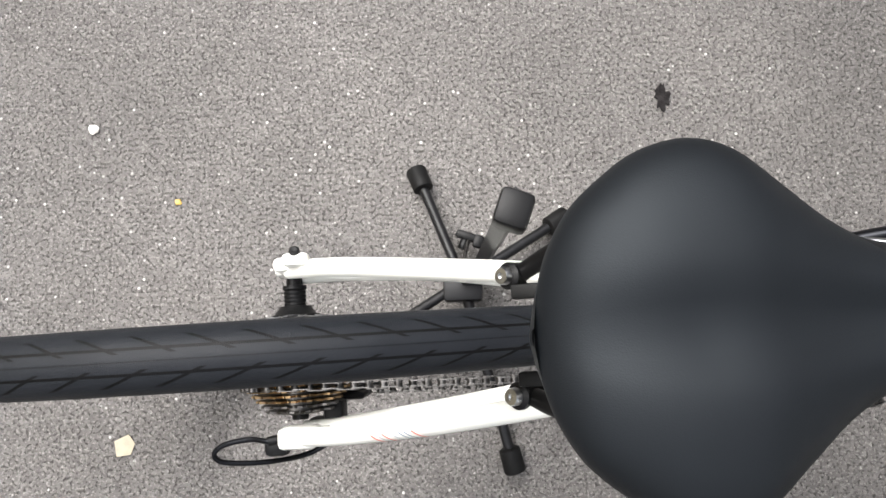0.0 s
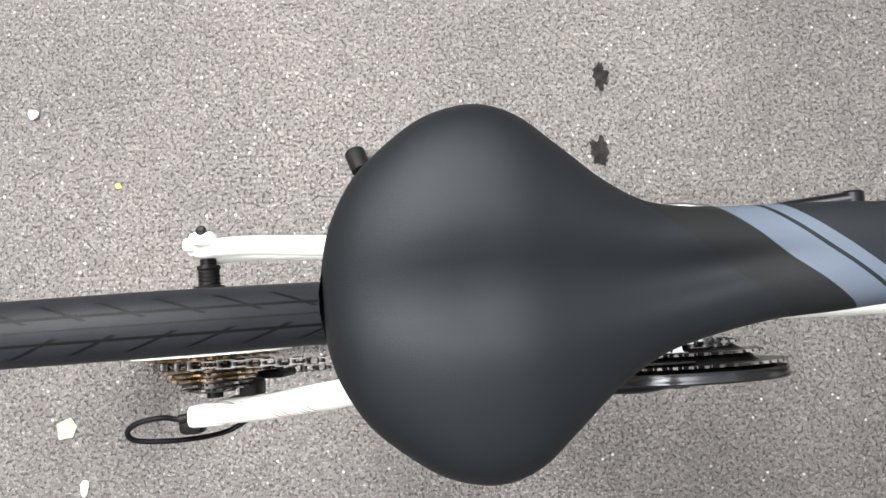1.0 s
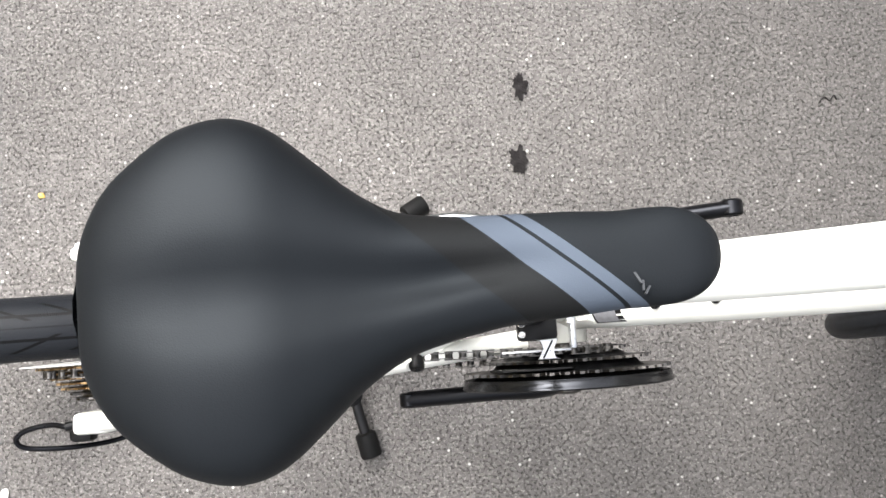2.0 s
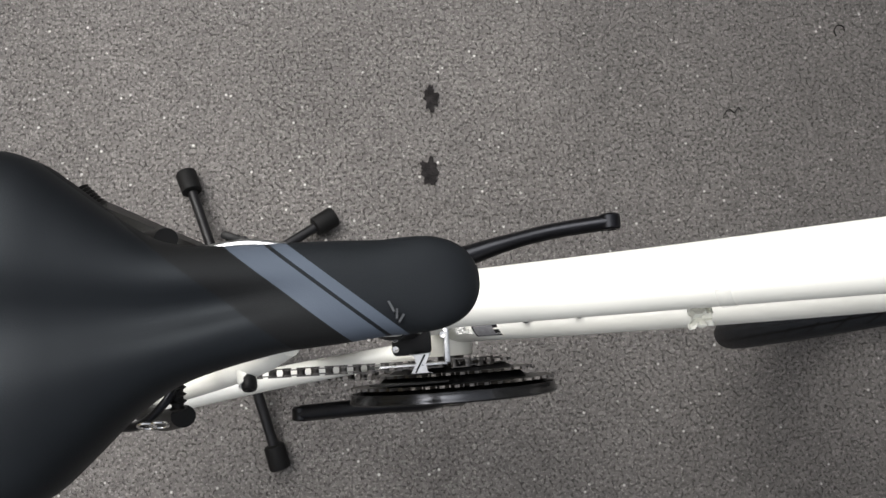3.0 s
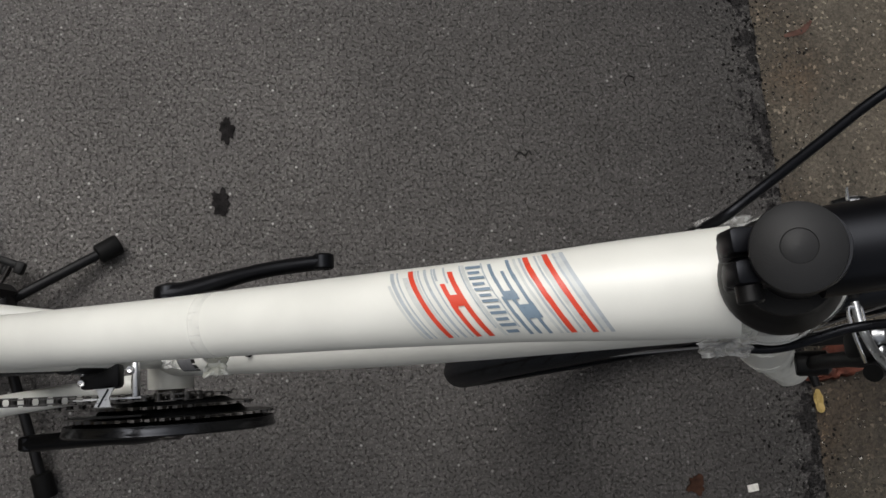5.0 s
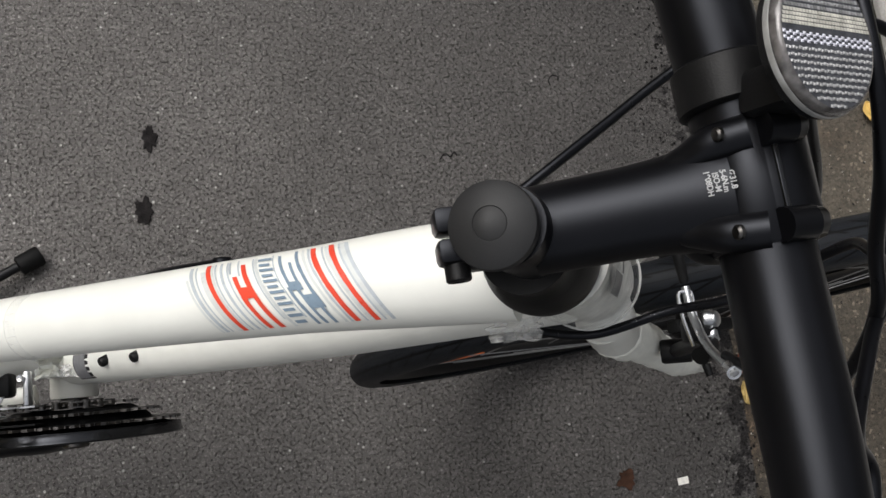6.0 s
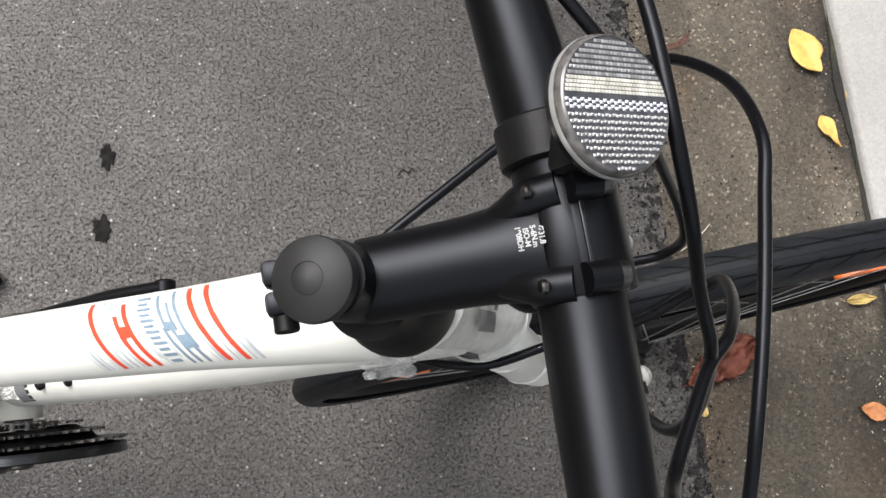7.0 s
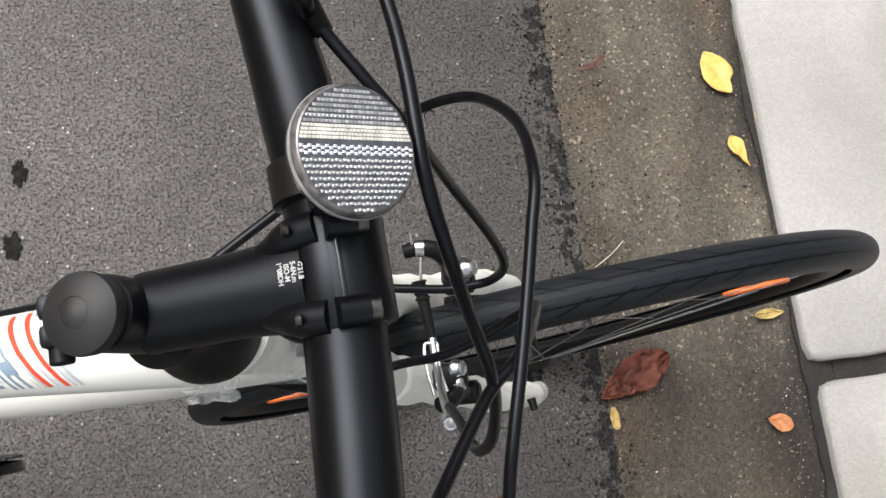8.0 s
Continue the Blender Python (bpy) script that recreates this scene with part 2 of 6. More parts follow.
def asphalt():
    m = bpy.data.materials.new("worn_asphalt")
    m.use_nodes = True
    n, l = m.node_tree.nodes, m.node_tree.links
    b = n["Principled BSDF"]
    b.inputs["Roughness"].default_value, b.inputs["Specular IOR Level"].default_value = 0.66, 0.3
    at = n.new("ShaderNodeTexCoord").outputs["Object"]

    def tex(kind, scale):
        t = n.new(kind)
        t.inputs["Scale"].default_value = scale
        l.new(at, t.inputs["Vector"])
        return t

    def span(socket, lo, hi, to_lo, to_hi, smooth=False):
        r = n.new("ShaderNodeMapRange")
        r.inputs["From Min"].default_value, r.inputs["From Max"].default_value = lo, hi
        r.inputs["To Min"].default_value, r.inputs["To Max"].default_value = to_lo, to_hi
        r.interpolation_type = "SMOOTHSTEP" if smooth else "LINEAR"
        l.new(socket, r.inputs["Value"])
        return r.outputs["Result"]

    def times(a, c):
        p = n.new("ShaderNodeMath")
        p.operation = "MULTIPLY"
        l.new(a, p.inputs[0])
        l.new(c, p.inputs[1])
        return p.outputs[0]

    def mix_colour(a, c, factor):
        node = n.new("ShaderNodeMix")
        node.data_type = "RGBA"
        for k, v in (("A", a), ("B", c)):
            if isinstance(v, tuple):
                node.inputs[k].default_value = (*v, 1)
            else:
                l.new(v, node.inputs[k])
        l.new(factor, node.inputs["Factor"])
        return node.outputs["Result"]

    # bound stones: the places are shaken a little, so that no stone is a clean polygon
    shake, shaken = n.new("ShaderNodeTexNoise"), n.new("ShaderNodeVectorMath")
    shake.inputs["Scale"].default_value, shake.inputs["Detail"].default_value = 260.0, 3.0
    l.new(at, shake.inputs["Vector"])
    shaken.operation = "MULTIPLY_ADD"
    shaken.inputs[1].default_value = (0.004, 0.004, 0.004)
    l.new(shake.outputs["Color"], shaken.inputs[0])
    l.new(at, shaken.inputs[2])
    stones, joints = n.new("ShaderNodeTexVoronoi"), n.new("ShaderNodeTexVoronoi")
    joints.feature = "DISTANCE_TO_EDGE"
    for t in (stones, joints):
        t.inputs["Scale"].default_value = 235.0
        l.new(shaken.outputs["Vector"], t.inputs["Vector"])
    grit, blotch, worn = tex("ShaderNodeTexNoise", 620.0), tex("ShaderNodeTexNoise", 4.0), tex("ShaderNodeTexNoise", 38.0)
    holes, chips, fines = tex("ShaderNodeTexNoise", 230.0), tex("ShaderNodeTexNoise", 260.0), tex("ShaderNodeTexVoronoi", 150.0)
    for t in (grit, blotch, worn):
        t.inputs["Detail"].default_value = 6.0
    for t in (holes, chips):
        t.inputs["Detail"].default_value = 2.0
    tone, spark = n.new("ShaderNodeSeparateColor"), n.new("ShaderNodeSeparateColor")
    l.new(stones.outputs["Color"], tone.inputs["Color"])
    l.new(fines.outputs["Color"], spark.inputs["Color"])
    ramp = n.new("ShaderNodeValToRGB")
    e = ramp.color_ramp.elements
    e[0].position, e[0].color = 0.0, (0.098, 0.0914, 0.0871, 1)
    e[1].position, e[1].color = 0.80, (0.121, 0.1130, 0.1077, 1)
    e.new(0.97).color = (0.160, 0.151, 0.144, 1)
    l.new(tone.outputs["Red"], ramp.inputs["Fac"])
    edge = span(joints.outputs["Distance"], 0.02, 0.24, 1.0, 0.0, True)
    crease = times(edge, span(holes.outputs["Fac"], 0.50, 0.68, 0.0, 1.0, True))
    bare = times(span(joints.outputs["Distance"], 0.02, 0.20, 1.0, 0.0, True), span(chips.outputs["Fac"], 0.49, 0.66, 0.0, 1.0, True))
    glint = times(span(spark.outputs["Red"], 0.955, 0.985, 0.0, 1.0), span(fines.outputs["Distance"], 0.16, 0.40, 1.0, 0.0, True))
    body = mix_colour(ramp.outputs["Color"], (0.066, 0.0612, 0.0576), crease)
    body = mix_colour(body, (0.255, 0.243, 0.230), bare)
    body = mix_colour(body, (0.50, 0.49, 0.465), glint)
    shade = times(times(span(blotch.outputs["Fac"], 0.3, 0.7, 0.88, 1.12), span(worn.outputs["Fac"], 0.3, 0.7, 0.93, 1.08)), span(grit.outputs["Fac"], 0.3, 0.7, 0.88, 1.12))
    p3 = n.new("ShaderNodeVectorMath")
    p3.operation = "SCALE"
    l.new(body, p3.inputs[0])
    l.new(shade, p3.inputs["Scale"])
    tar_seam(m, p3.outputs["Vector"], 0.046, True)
    high = n.new("ShaderNodeMath")
    high.operation = "MULTIPLY_ADD"
    l.new(grit.outputs["Fac"], high.inputs[0])
    high.inputs[1].default_value = 0.35
    l.new(span(crease, 0.0, 1.0, 1.0, 0.0), high.inputs[2])
    relief = n.new("ShaderNodeBump")
    relief.inputs["Strength"].default_value, relief.inputs["Distance"].default_value = 0.9, 0.0026
    l.new(high.outputs[0], relief.inputs["Height"])
    l.new(relief.outputs["Normal"], b.inputs["Normal"])
    return m


def concrete(name, light, dark, speck, scale=9.0, stain=(0.09, 0.065, 0.035), seamed=False):
    m = bpy.data.materials.new(name)
    m.use_nodes = True
    n, l = m.node_tree.nodes, m.node_tree.links
    b = n["Principled BSDF"]
    b.inputs["Roughness"].default_value = 0.8
    at = n.new("ShaderNodeTexCoord").outputs["Object"]

    def tex(kind, scale):
        t = n.new(kind)
        t.inputs["Scale"].default_value = scale
        l.new(at, t.inputs["Vector"])
        return t

    cloud, stains, grit, pits = tex("ShaderNodeTexNoise", scale), tex("ShaderNodeTexNoise", scale * 0.45), tex("ShaderNodeTexNoise", 330.0), tex("ShaderNodeTexVoronoi", 230.0)
    for t in (cloud, stains, grit):
        t.inputs["Detail"].default_value = 7.0
    ramp = n.new("ShaderNodeValToRGB")
    e = ramp.color_ramp.elements
    e[0].position, e[0].color = 0.32, (*dark, 1)
    e[1].position, e[1].color = 0.68, (*light, 1)
    l.new(cloud.outputs["Fac"], ramp.inputs["Fac"])
    amount = n.new("ShaderNodeMapRange")
    amount.inputs["From Min"].default_value, amount.inputs["From Max"].default_value = 0.55, 0.75
    l.new(stains.outputs["Fac"], amount.inputs["Value"])
    rust = n.new("ShaderNodeMix")
    rust.data_type = "RGBA"
    rust.inputs["B"].default_value = (*stain, 1)
    l.new(ramp.outputs["Color"], rust.inputs["A"])
    l.new(amount.outputs["Result"], rust.inputs["Factor"])
    tone = n.new("ShaderNodeSeparateColor")
    l.new(pits.outputs["Color"], tone.inputs["Color"])
    spots = n.new("ShaderNodeMapRange")
    spots.inputs["From Min"].default_value, spots.inputs["From Max"].default_value = 0.0, 1.0
    spots.inputs["To Min"].default_value, spots.inputs["To Max"].default_value = 1.0 - speck, 1.0 + speck
    l.new(tone.outputs["Red"], spots.inputs["Value"])
    fine = n.new("ShaderNodeMapRange")
    fine.inputs["From Min"].default_value, fine.inputs["From Max"].default_value = 0.3, 0.7
    fine.inputs["To Min"].default_value, fine.inputs["To Max"].default_value = 1.0 - speck, 1.0 + speck
    l.new(grit.outputs["Fac"], fine.inputs["Value"])
    p1, p2 = n.new("ShaderNodeMath"), n.new("ShaderNodeVectorMath")
    p1.operation, p2.operation = "MULTIPLY", "SCALE"
    l.new(spots.outputs["Result"], p1.inputs[0])
    l.new(fine.outputs["Result"], p1.inputs[1])
    l.new(rust.outputs["Result"], p2.inputs[0])
    if seamed:
        # bare pale stones in the worn face
        bare, more = n.new("ShaderNodeMapRange"), n.new("ShaderNodeMath")
        bare.inputs["From Min"].default_value, bare.inputs["From Max"].default_value = 0.955, 0.965
        bare.inputs["To Min"].default_value, bare.inputs["To Max"].default_value = 1.0, 2.3
        more.operation = "MULTIPLY"
        l.new(tone.outputs["Green"], bare.inputs["Value"])
        l.new(bare.outputs["Result"], more.inputs[0])
        l.new(p1.outputs[0], more.inputs[1])
        l.new(more.outputs[0], p2.inputs["Scale"])
    else:
        l.new(p1.outputs[0], p2.inputs["Scale"])
    if seamed:
        # damp streaks that run along the gutter
        run, streak, damp_shade = n.new("ShaderNodeMapping"), n.new("ShaderNodeTexNoise"), n.new("ShaderNodeMapRange")
        run.inputs["Scale"].default_value = (1.0, 0.28, 1.0)
        run.inputs["Rotation"].default_value = (0, 0, -0.06)
        streak.inputs["Scale"].default_value, streak.inputs["Detail"].default_value = 13.0, 5.0
        damp_shade.inputs["From Min"].default_value, damp_shade.inputs["From Max"].default_value = 0.34, 0.64
        damp_shade.inputs["To Min"].default_value, damp_shade.inputs["To Max"].default_value = 0.70, 1.20
        l.new(at, run.inputs["Vector"])
        l.new(run.outputs["Vector"], streak.inputs["Vector"])
        l.new(streak.outputs["Fac"], damp_shade.inputs["Value"])
        p3 = n.new("ShaderNodeVectorMath")
        p3.operation = "SCALE"
        l.new(p2.outputs["Vector"], p3.inputs[0])
        split, soaked, both = n.new("ShaderNodeSeparateXYZ"), n.new("ShaderNodeMapRange"), n.new("ShaderNodeMath")
        soaked.interpolation_type = "SMOOTHSTEP"
        soaked.inputs["From Min"].default_value, soaked.inputs["From Max"].default_value = -0.06, 0.16
        soaked.inputs["To Min"].default_value, soaked.inputs["To Max"].default_value = 0.66, 1.0
        both.operation = "MULTIPLY"
        l.new(at, split.inputs["Vector"])
        l.new(split.outputs["Y"], soaked.inputs["Value"])
        l.new(soaked.outputs["Result"], both.inputs[0])
        l.new(damp_shade.outputs["Result"], both.inputs[1])
        # grime that has settled along the foot of the kerb
        foot, near, grime, patch = n.new("ShaderNodeMath"), n.new("ShaderNodeMath"), n.new("ShaderNodeMapRange"), n.new("ShaderNodeMath")
        foot.operation, near.operation, patch.operation = "MULTIPLY_ADD", "SUBTRACT", "MULTIPLY"
        l.new(split.outputs["Y"], foot.inputs[0])
        foot.inputs[1].default_value, foot.inputs[2].default_value = -0.0524, 1.611
        l.new(foot.outputs[0], near.inputs[0])
        l.new(split.outputs["X"], near.inputs[1])
        wander = n.new("ShaderNodeMath")
        wander.operation = "MULTIPLY_ADD"
        l.new(streak.outputs["Fac"], wander.inputs[0])
        wander.inputs[1].default_value = 0.11
        l.new(near.outputs[0], wander.inputs[2])
        grime.interpolation_type = "SMOOTHSTEP"
        grime.inputs["From Min"].default_value, grime.inputs["From Max"].default_value = 0.052, 0.112
        grime.inputs["To Min"].default_value, grime.inputs["To Max"].default_value = 0.34, 1.0
        l.new(wander.outputs[0], grime.inputs["Value"])
        l.new(both.outputs[0], patch.inputs[0])
        l.new(grime.outputs["Result"], patch.inputs[1])
        l.new(patch.outputs[0], p3.inputs["Scale"])
        p2 = p3
        tar_seam(m, p2.outputs["Vector"], 0.009)
    else:
        l.new(p2.outputs["Vector"], b.inputs["Base Color"])
    relief = n.new("ShaderNodeBump")
    relief.inputs["Strength"].default_value, relief.inputs["Distance"].default_value = 0.5, 0.002
    if seamed:
        holes, chip, deep = tex("ShaderNodeTexNoise", 210.0), n.new("ShaderNodeMapRange"), n.new("ShaderNodeMath")
        holes.inputs["Detail"].default_value = 2.0
        chip.inputs["From Min"].default_value, chip.inputs["From Max"].default_value = 0.34, 0.46
        l.new(holes.outputs["Fac"], chip.inputs["Value"])
        deep.operation = "ADD"
        l.new(grit.outputs["Fac"], deep.inputs[0])
        l.new(chip.outputs["Result"], deep.inputs[1])
        l.new(deep.outputs[0], relief.inputs["Height"])
        relief.inputs["Strength"].default_value = 0.8
    else:
        l.new(grit.outputs["Fac"], relief.inputs["Height"])
    l.new(relief.outputs["Normal"], b.inputs["Normal"])
    return m


def saddle_leather():
    """Black leather with a printed slate-blue double band across the nose."""
    m = material("black_saddle_cover", (0.0048, 0.0056, 0.0068), 0.56, vary=0.12, scale=25, bump=0.10, bump_scale=1600, spec=0.21)
    n, l = m.node_tree.nodes, m.node_tree.links
    b = n["Principled BSDF"]
    base = b.inputs["Base Color"].links[0].from_socket
    at = n.new("ShaderNodeTexCoord").outputs["Object"]
    split = n.new("ShaderNodeSeparateXYZ")
    l.new(at, split.inputs["Vector"])

    def calc(op, a, c=0.0, d=0.0):
        node = n.new("ShaderNodeMath")
        node.operation = op
        for k, v in enumerate((a, c, d)):
            if isinstance(v, (int, float)):
                node.inputs[k].default_value = v
            else:
                l.new(v, node.inputs[k])
        return node.outputs[0]

    s = calc("MULTIPLY_ADD", split.outputs["Y"], SADDLE_SLANT, split.outputs["X"])

    def band(lo, hi):
        return calc("MULTIPLY", calc("GREATER_THAN", s, lo), calc("LESS_THAN", s, hi))

    ink = calc("MAXIMUM", band(*SADDLE_BANDS[0]), band(*SADDLE_BANDS[1]))
    mix = n.new("ShaderNodeMix")
    mix.data_type = "RGBA"
    mix.inputs["B"].default_value = (0.060, 0.073, 0.095, 1)
    l.new(ink, mix.inputs["Factor"])
    nose_panel = band(0.3285, 0.3540)
    panel = n.new("ShaderNodeMix")
    panel.data_type = "RGBA"
    panel.inputs["B"].default_value = (0.0050, 0.0047, 0.0045, 1)
    l.new(base, panel.inputs["A"])
    l.new(nose_panel, panel.inputs["Factor"])
    l.new(panel.outputs["Result"], mix.inputs["A"])
    l.new(mix.outputs["Result"], b.inputs["Base Color"])
    # the nose cover is duller than the seat
    b.inputs["Specular Tint"].default_value = (0.84, 0.93, 1.0, 1)
    dull = calc("MULTIPLY_ADD", calc("GREATER_THAN", s, 0.3285), 0.16, 0.0)
    l.new(calc("ADD", b.inputs["Roughness"].links[0].from_socket, dull), b.inputs["Roughness"])
    return m


SADDLE_SLANT = 1.15
SADDLE_BANDS = ((0.3540, 0.3692), (0.3714, 0.3782))
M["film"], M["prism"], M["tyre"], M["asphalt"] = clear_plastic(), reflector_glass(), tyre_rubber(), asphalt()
M["sleeve"] = clear_plastic("clear_smooth_sleeve", 0.03, 0.20)
M["saddle"], M["grit"] = saddle_leather(), loose_grit()
M["gutter"] = concrete("weathered_gutter_concrete", (0.098, 0.084, 0.064), (0.065, 0.053, 0.039), 0.26, 6.0, (0.100, 0.064, 0.036), True)
M["slab"] = concrete("pale_paving_concrete", (0.352, 0.343, 0.330), (0.286, 0.277, 0.262), 0.07, 4.0, (0.235, 0.222, 0.19))
M["moss"] = concrete("dark_joint_dirt", (0.018, 0.0165, 0.0135), (0.008, 0.0075, 0.0065), 0.3, 20.0, (0.03, 0.032, 0.014))


# ---- mesh helpers ----
def mesh_from(verts, faces, smooth=True):
    bm = bmesh.new()
    vs = [bm.verts.new(v) for v in verts]
    for f in faces:
        try:
            face = bm.faces.new([vs[k] for k in f])
            face.smooth = smooth
        except ValueError:
            pass
    return bm


def merge(*bms):
    """Several bmeshes as one mesh."""
    out = bmesh.new()
    for b in bms:
        me = bpy.data.meshes.new("part_of_mesh")
        b.to_mesh(me)
        b.free()
        out.from_mesh(me)
        bpy.data.meshes.remove(me)
    return out


def part(name, bm, mat, parent, label="", m=None, sharp=40):
    bmesh.ops.recalc_face_normals(bm, faces=bm.faces)
    me = bpy.data.meshes.new(name)
    bm.to_mesh(me)
    bm.free()
    me.materials.append(M[mat] if isinstance(mat, str) else mat)
    me.set_sharp_from_angle(angle=radians(sharp))
    ob = new(name, me)
    if parent is not None:
        ob.parent = parent
    if m is not None:
        ob.matrix_basis = m
    if label:
        ob["label"] = label
    return ob


def shared(name, mesh, parent, m):
    ob = new(name, mesh)
    ob.parent = parent
    ob.matrix_basis = m
    return ob


def smooth_path(points, steps=8):
    """A Catmull-Rom curve through the points."""
    p = [Vector(q) for q in points]
    p = [2 * p[0] - p[1], *p, 2 * p[-1] - p[-2]]
    out = []
    for a, b, c, d in zip(p, p[1:], p[2:], p[3:]):
        for k in range(steps):
            t = k / steps
            out.append(0.5 * (2 * b + (c - a) * t + (2 * a - 5 * b + 4 * c - d) * t * t + (3 * b - a - 3 * c + d) * t ** 3))
    out.append(p[-2])
    return out


def sweep(points, radii, segs=16, up=(0, 1, 0), caps=True):
    """A tube along points. radii: a number, or one for each point: a number or (across up, along up)."""
    pts = [Vector(q) for q in points]
    if isinstance(radii, (int, float)):
        radii = [radii] * len(pts)
    radii = [(r, r) if isinstance(r, (int, float)) else r for r in radii]
    side = Vector(up)
    verts, faces = [], []
    for k, p in enumerate(pts):
        ahead = (pts[min(k + 1, len(pts) - 1)] - pts[max(k - 1, 0)]).normalized()
        side = (side - ahead * side.dot(ahead)).normalized()
        other = ahead.cross(side)
        for s in range(segs):
            a = 2 * math.pi * s / segs
            verts.append(p + side * (math.cos(a) * radii[k][1]) + other * (math.sin(a) * radii[k][0]))
    for k in range(len(pts) - 1):
        for s in range(segs):
            t = (s + 1) % segs
            faces.append((k * segs + s, k * segs + t, (k + 1) * segs + t, (k + 1) * segs + s))
    if caps:
        faces.append(tuple(range(segs))[::-1])
        faces.append(tuple(range((len(pts) - 1) * segs, len(pts) * segs)))
    return mesh_from(verts, faces)


def lathe(profile, segs=48, m=None, close=False):
    """A turned shape: profile of (radius, height) round z."""
    verts, faces = [], []
    for r, h in profile:
        for s in range(segs):
            a = 2 * math.pi * s / segs
            verts.append((r * math.cos(a), r * math.sin(a), h))
    rows = len(profile)
    for k in range(rows if close else rows - 1):
        j = (k + 1) % rows
        for s in range(segs):
            t = (s + 1) % segs
            faces.append((k * segs + s, k * segs + t, j * segs + t, j * segs + s))
    if not close:
        faces.append(tuple(range(segs))[::-1])
        faces.append(tuple(range((rows - 1) * segs, rows * segs)))
    bm = mesh_from(verts, faces)
    if m is not None:
        bmesh.ops.transform(bm, matrix=m, verts=bm.verts)
    return bm


def block(size, at=(0, 0, 0), bevel=0.002, m=None):
    bm = bmesh.new()
    bmesh.ops.create_cube(bm, size=1.0)
    bmesh.ops.transform(bm, matrix=Matrix.Diagonal((*size, 1)), verts=bm.verts)
    if bevel:
        bmesh.ops.bevel(bm, geom=bm.edges[:], offset=bevel, segments=2, affect="EDGES", profile=0.5)
    bmesh.ops.transform(bm, matrix=Matrix.Translation(at) if m is None else m, verts=bm.verts)
    return bm


def plate(outline, thick, m=None, bevel=0.0):
    """A flat plate from an outline in x and y, thick along z."""
    n = len(outline)
    verts = [(x, y, -thick / 2) for x, y in outline] + [(x, y, thick / 2) for x, y in outline]
    faces = [tuple(range(n))[::-1], tuple(range(n, 2 * n))] + [(k, (k + 1) % n, n + (k + 1) % n, n + k) for k in range(n)]
    bm = mesh_from(verts, faces, False)
    if bevel:
        bmesh.ops.bevel(bm, geom=bm.edges[:], offset=bevel, segments=1, affect="EDGES")
    if m is not None:
        bmesh.ops.transform(bm, matrix=m, verts=bm.verts)
    return bm


def turned(at, axis):
    """A pose at a place, with z along axis."""
    return Matrix.Translation(at) @ Vector(axis).to_track_quat("Z", "Y").to_matrix().to_4x4()


ACROSS = pose(0, 0, 0, 90, 0, 0)  # turns z to -y

# ---- ground ----
KERB = 1.589
KERB_TURN = Matrix.Translation((KERB, 0.42, 0)) @ Matrix.Rotation(radians(3.0), 4, "Z") @ Matrix.Translation((-KERB, -0.42, 0))  # the kerb runs along the gutter


def wobble_strip(x_of, x_to, y0, y1, z, steps, seed, reach=0.02):
    """A sheet whose first edge is uneven."""
    verts, faces = [], []
    for k in range(steps + 1):
        y = y0 + (y1 - y0) * k / steps
        w = noise.noise((seed, y * 6.0, 0.0)) * reach + noise.noise((seed, y * 31.0, 3.0)) * reach * 0.5
        verts += [(x_of(y) + w, y, z), (x_to(y), y, z)]
    for k in range(steps):
        faces.append((2 * k, 2 * k + 1, 2 * k + 3, 2 * k + 2))
    return mesh_from(verts, faces, False)


def ground_sheet():
    verts = [(-600, -600, 0), (KERB + 0.16, -600, 0), (KERB + 0.16, 600, 0), (-600, 600, 0)]
    return mesh_from(verts, [(0, 1, 2, 3)], False)


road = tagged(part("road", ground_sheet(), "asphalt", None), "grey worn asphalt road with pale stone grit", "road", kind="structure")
far = mesh_from([(KERB + 0.161, -600, -0.03), (600, -600, -0.03), (600, 600, -0.03), (KERB + 0.161, 600, -0.03)], [(0, 1, 2, 3)], False)
# Four unseen walls, added to block low sky light and tint reflections.
tagged(part("unseen_wall_south", block((7.0, 0.2, 1.2), (0.0, -1.75, 0.6), 0.0), "dark_wall", None), "unseen dark grey wall added to dim light from the south", "wall", kind="structure")
tagged(part("unseen_wall_east", block((0.2, 5.8, 2.9), (3.4, 0.7, 1.45), 0.0), "wall", None), "unseen grey wall added to darken reflections from the east", "wall", kind="structure")
tagged(part("unseen_wall_north", block((7.0, 0.2, 2.9), (0.0, 3.7, 1.45), 0.0), "wall", None), "unseen grey wall added to darken reflections from the north", "wall", kind="structure")
tagged(part("unseen_wall_west", block((0.2, 5.8, 4.2), (-3.0, 0.7, 2.10), 0.0), "ochre_wall", None), "unseen ochre-brown wall added for brown reflections from the west", "wall", kind="structure")
tagged(part("ground", far, "moss", None), "dark earth below the pavement slabs", "ground", kind="structure")

gutter_bm = wobble_strip(lambda y: GUTTER_EDGE + GUTTER_SLOPE * y, lambda y: KERB + 0.15, -6, 6, 0.0015, 900, 4.0, 0.006)
gutter = tagged(part("gutter", gutter_bm, "gutter", None), "stained brown-grey concrete gutter strip beside the kerb", "gutter", kind="structure")
dirt_bm = wobble_strip(lambda y: KERB - 0.007, lambda y: KERB + 0.03, -3, 3, 0.007, 500, 15.0, 0.010)
tagged(part("kerb_dirt", dirt_bm, "moss", None, "", KERB_TURN), "dark mossy dirt line at the foot of the kerb", "dirt", kind="structure")

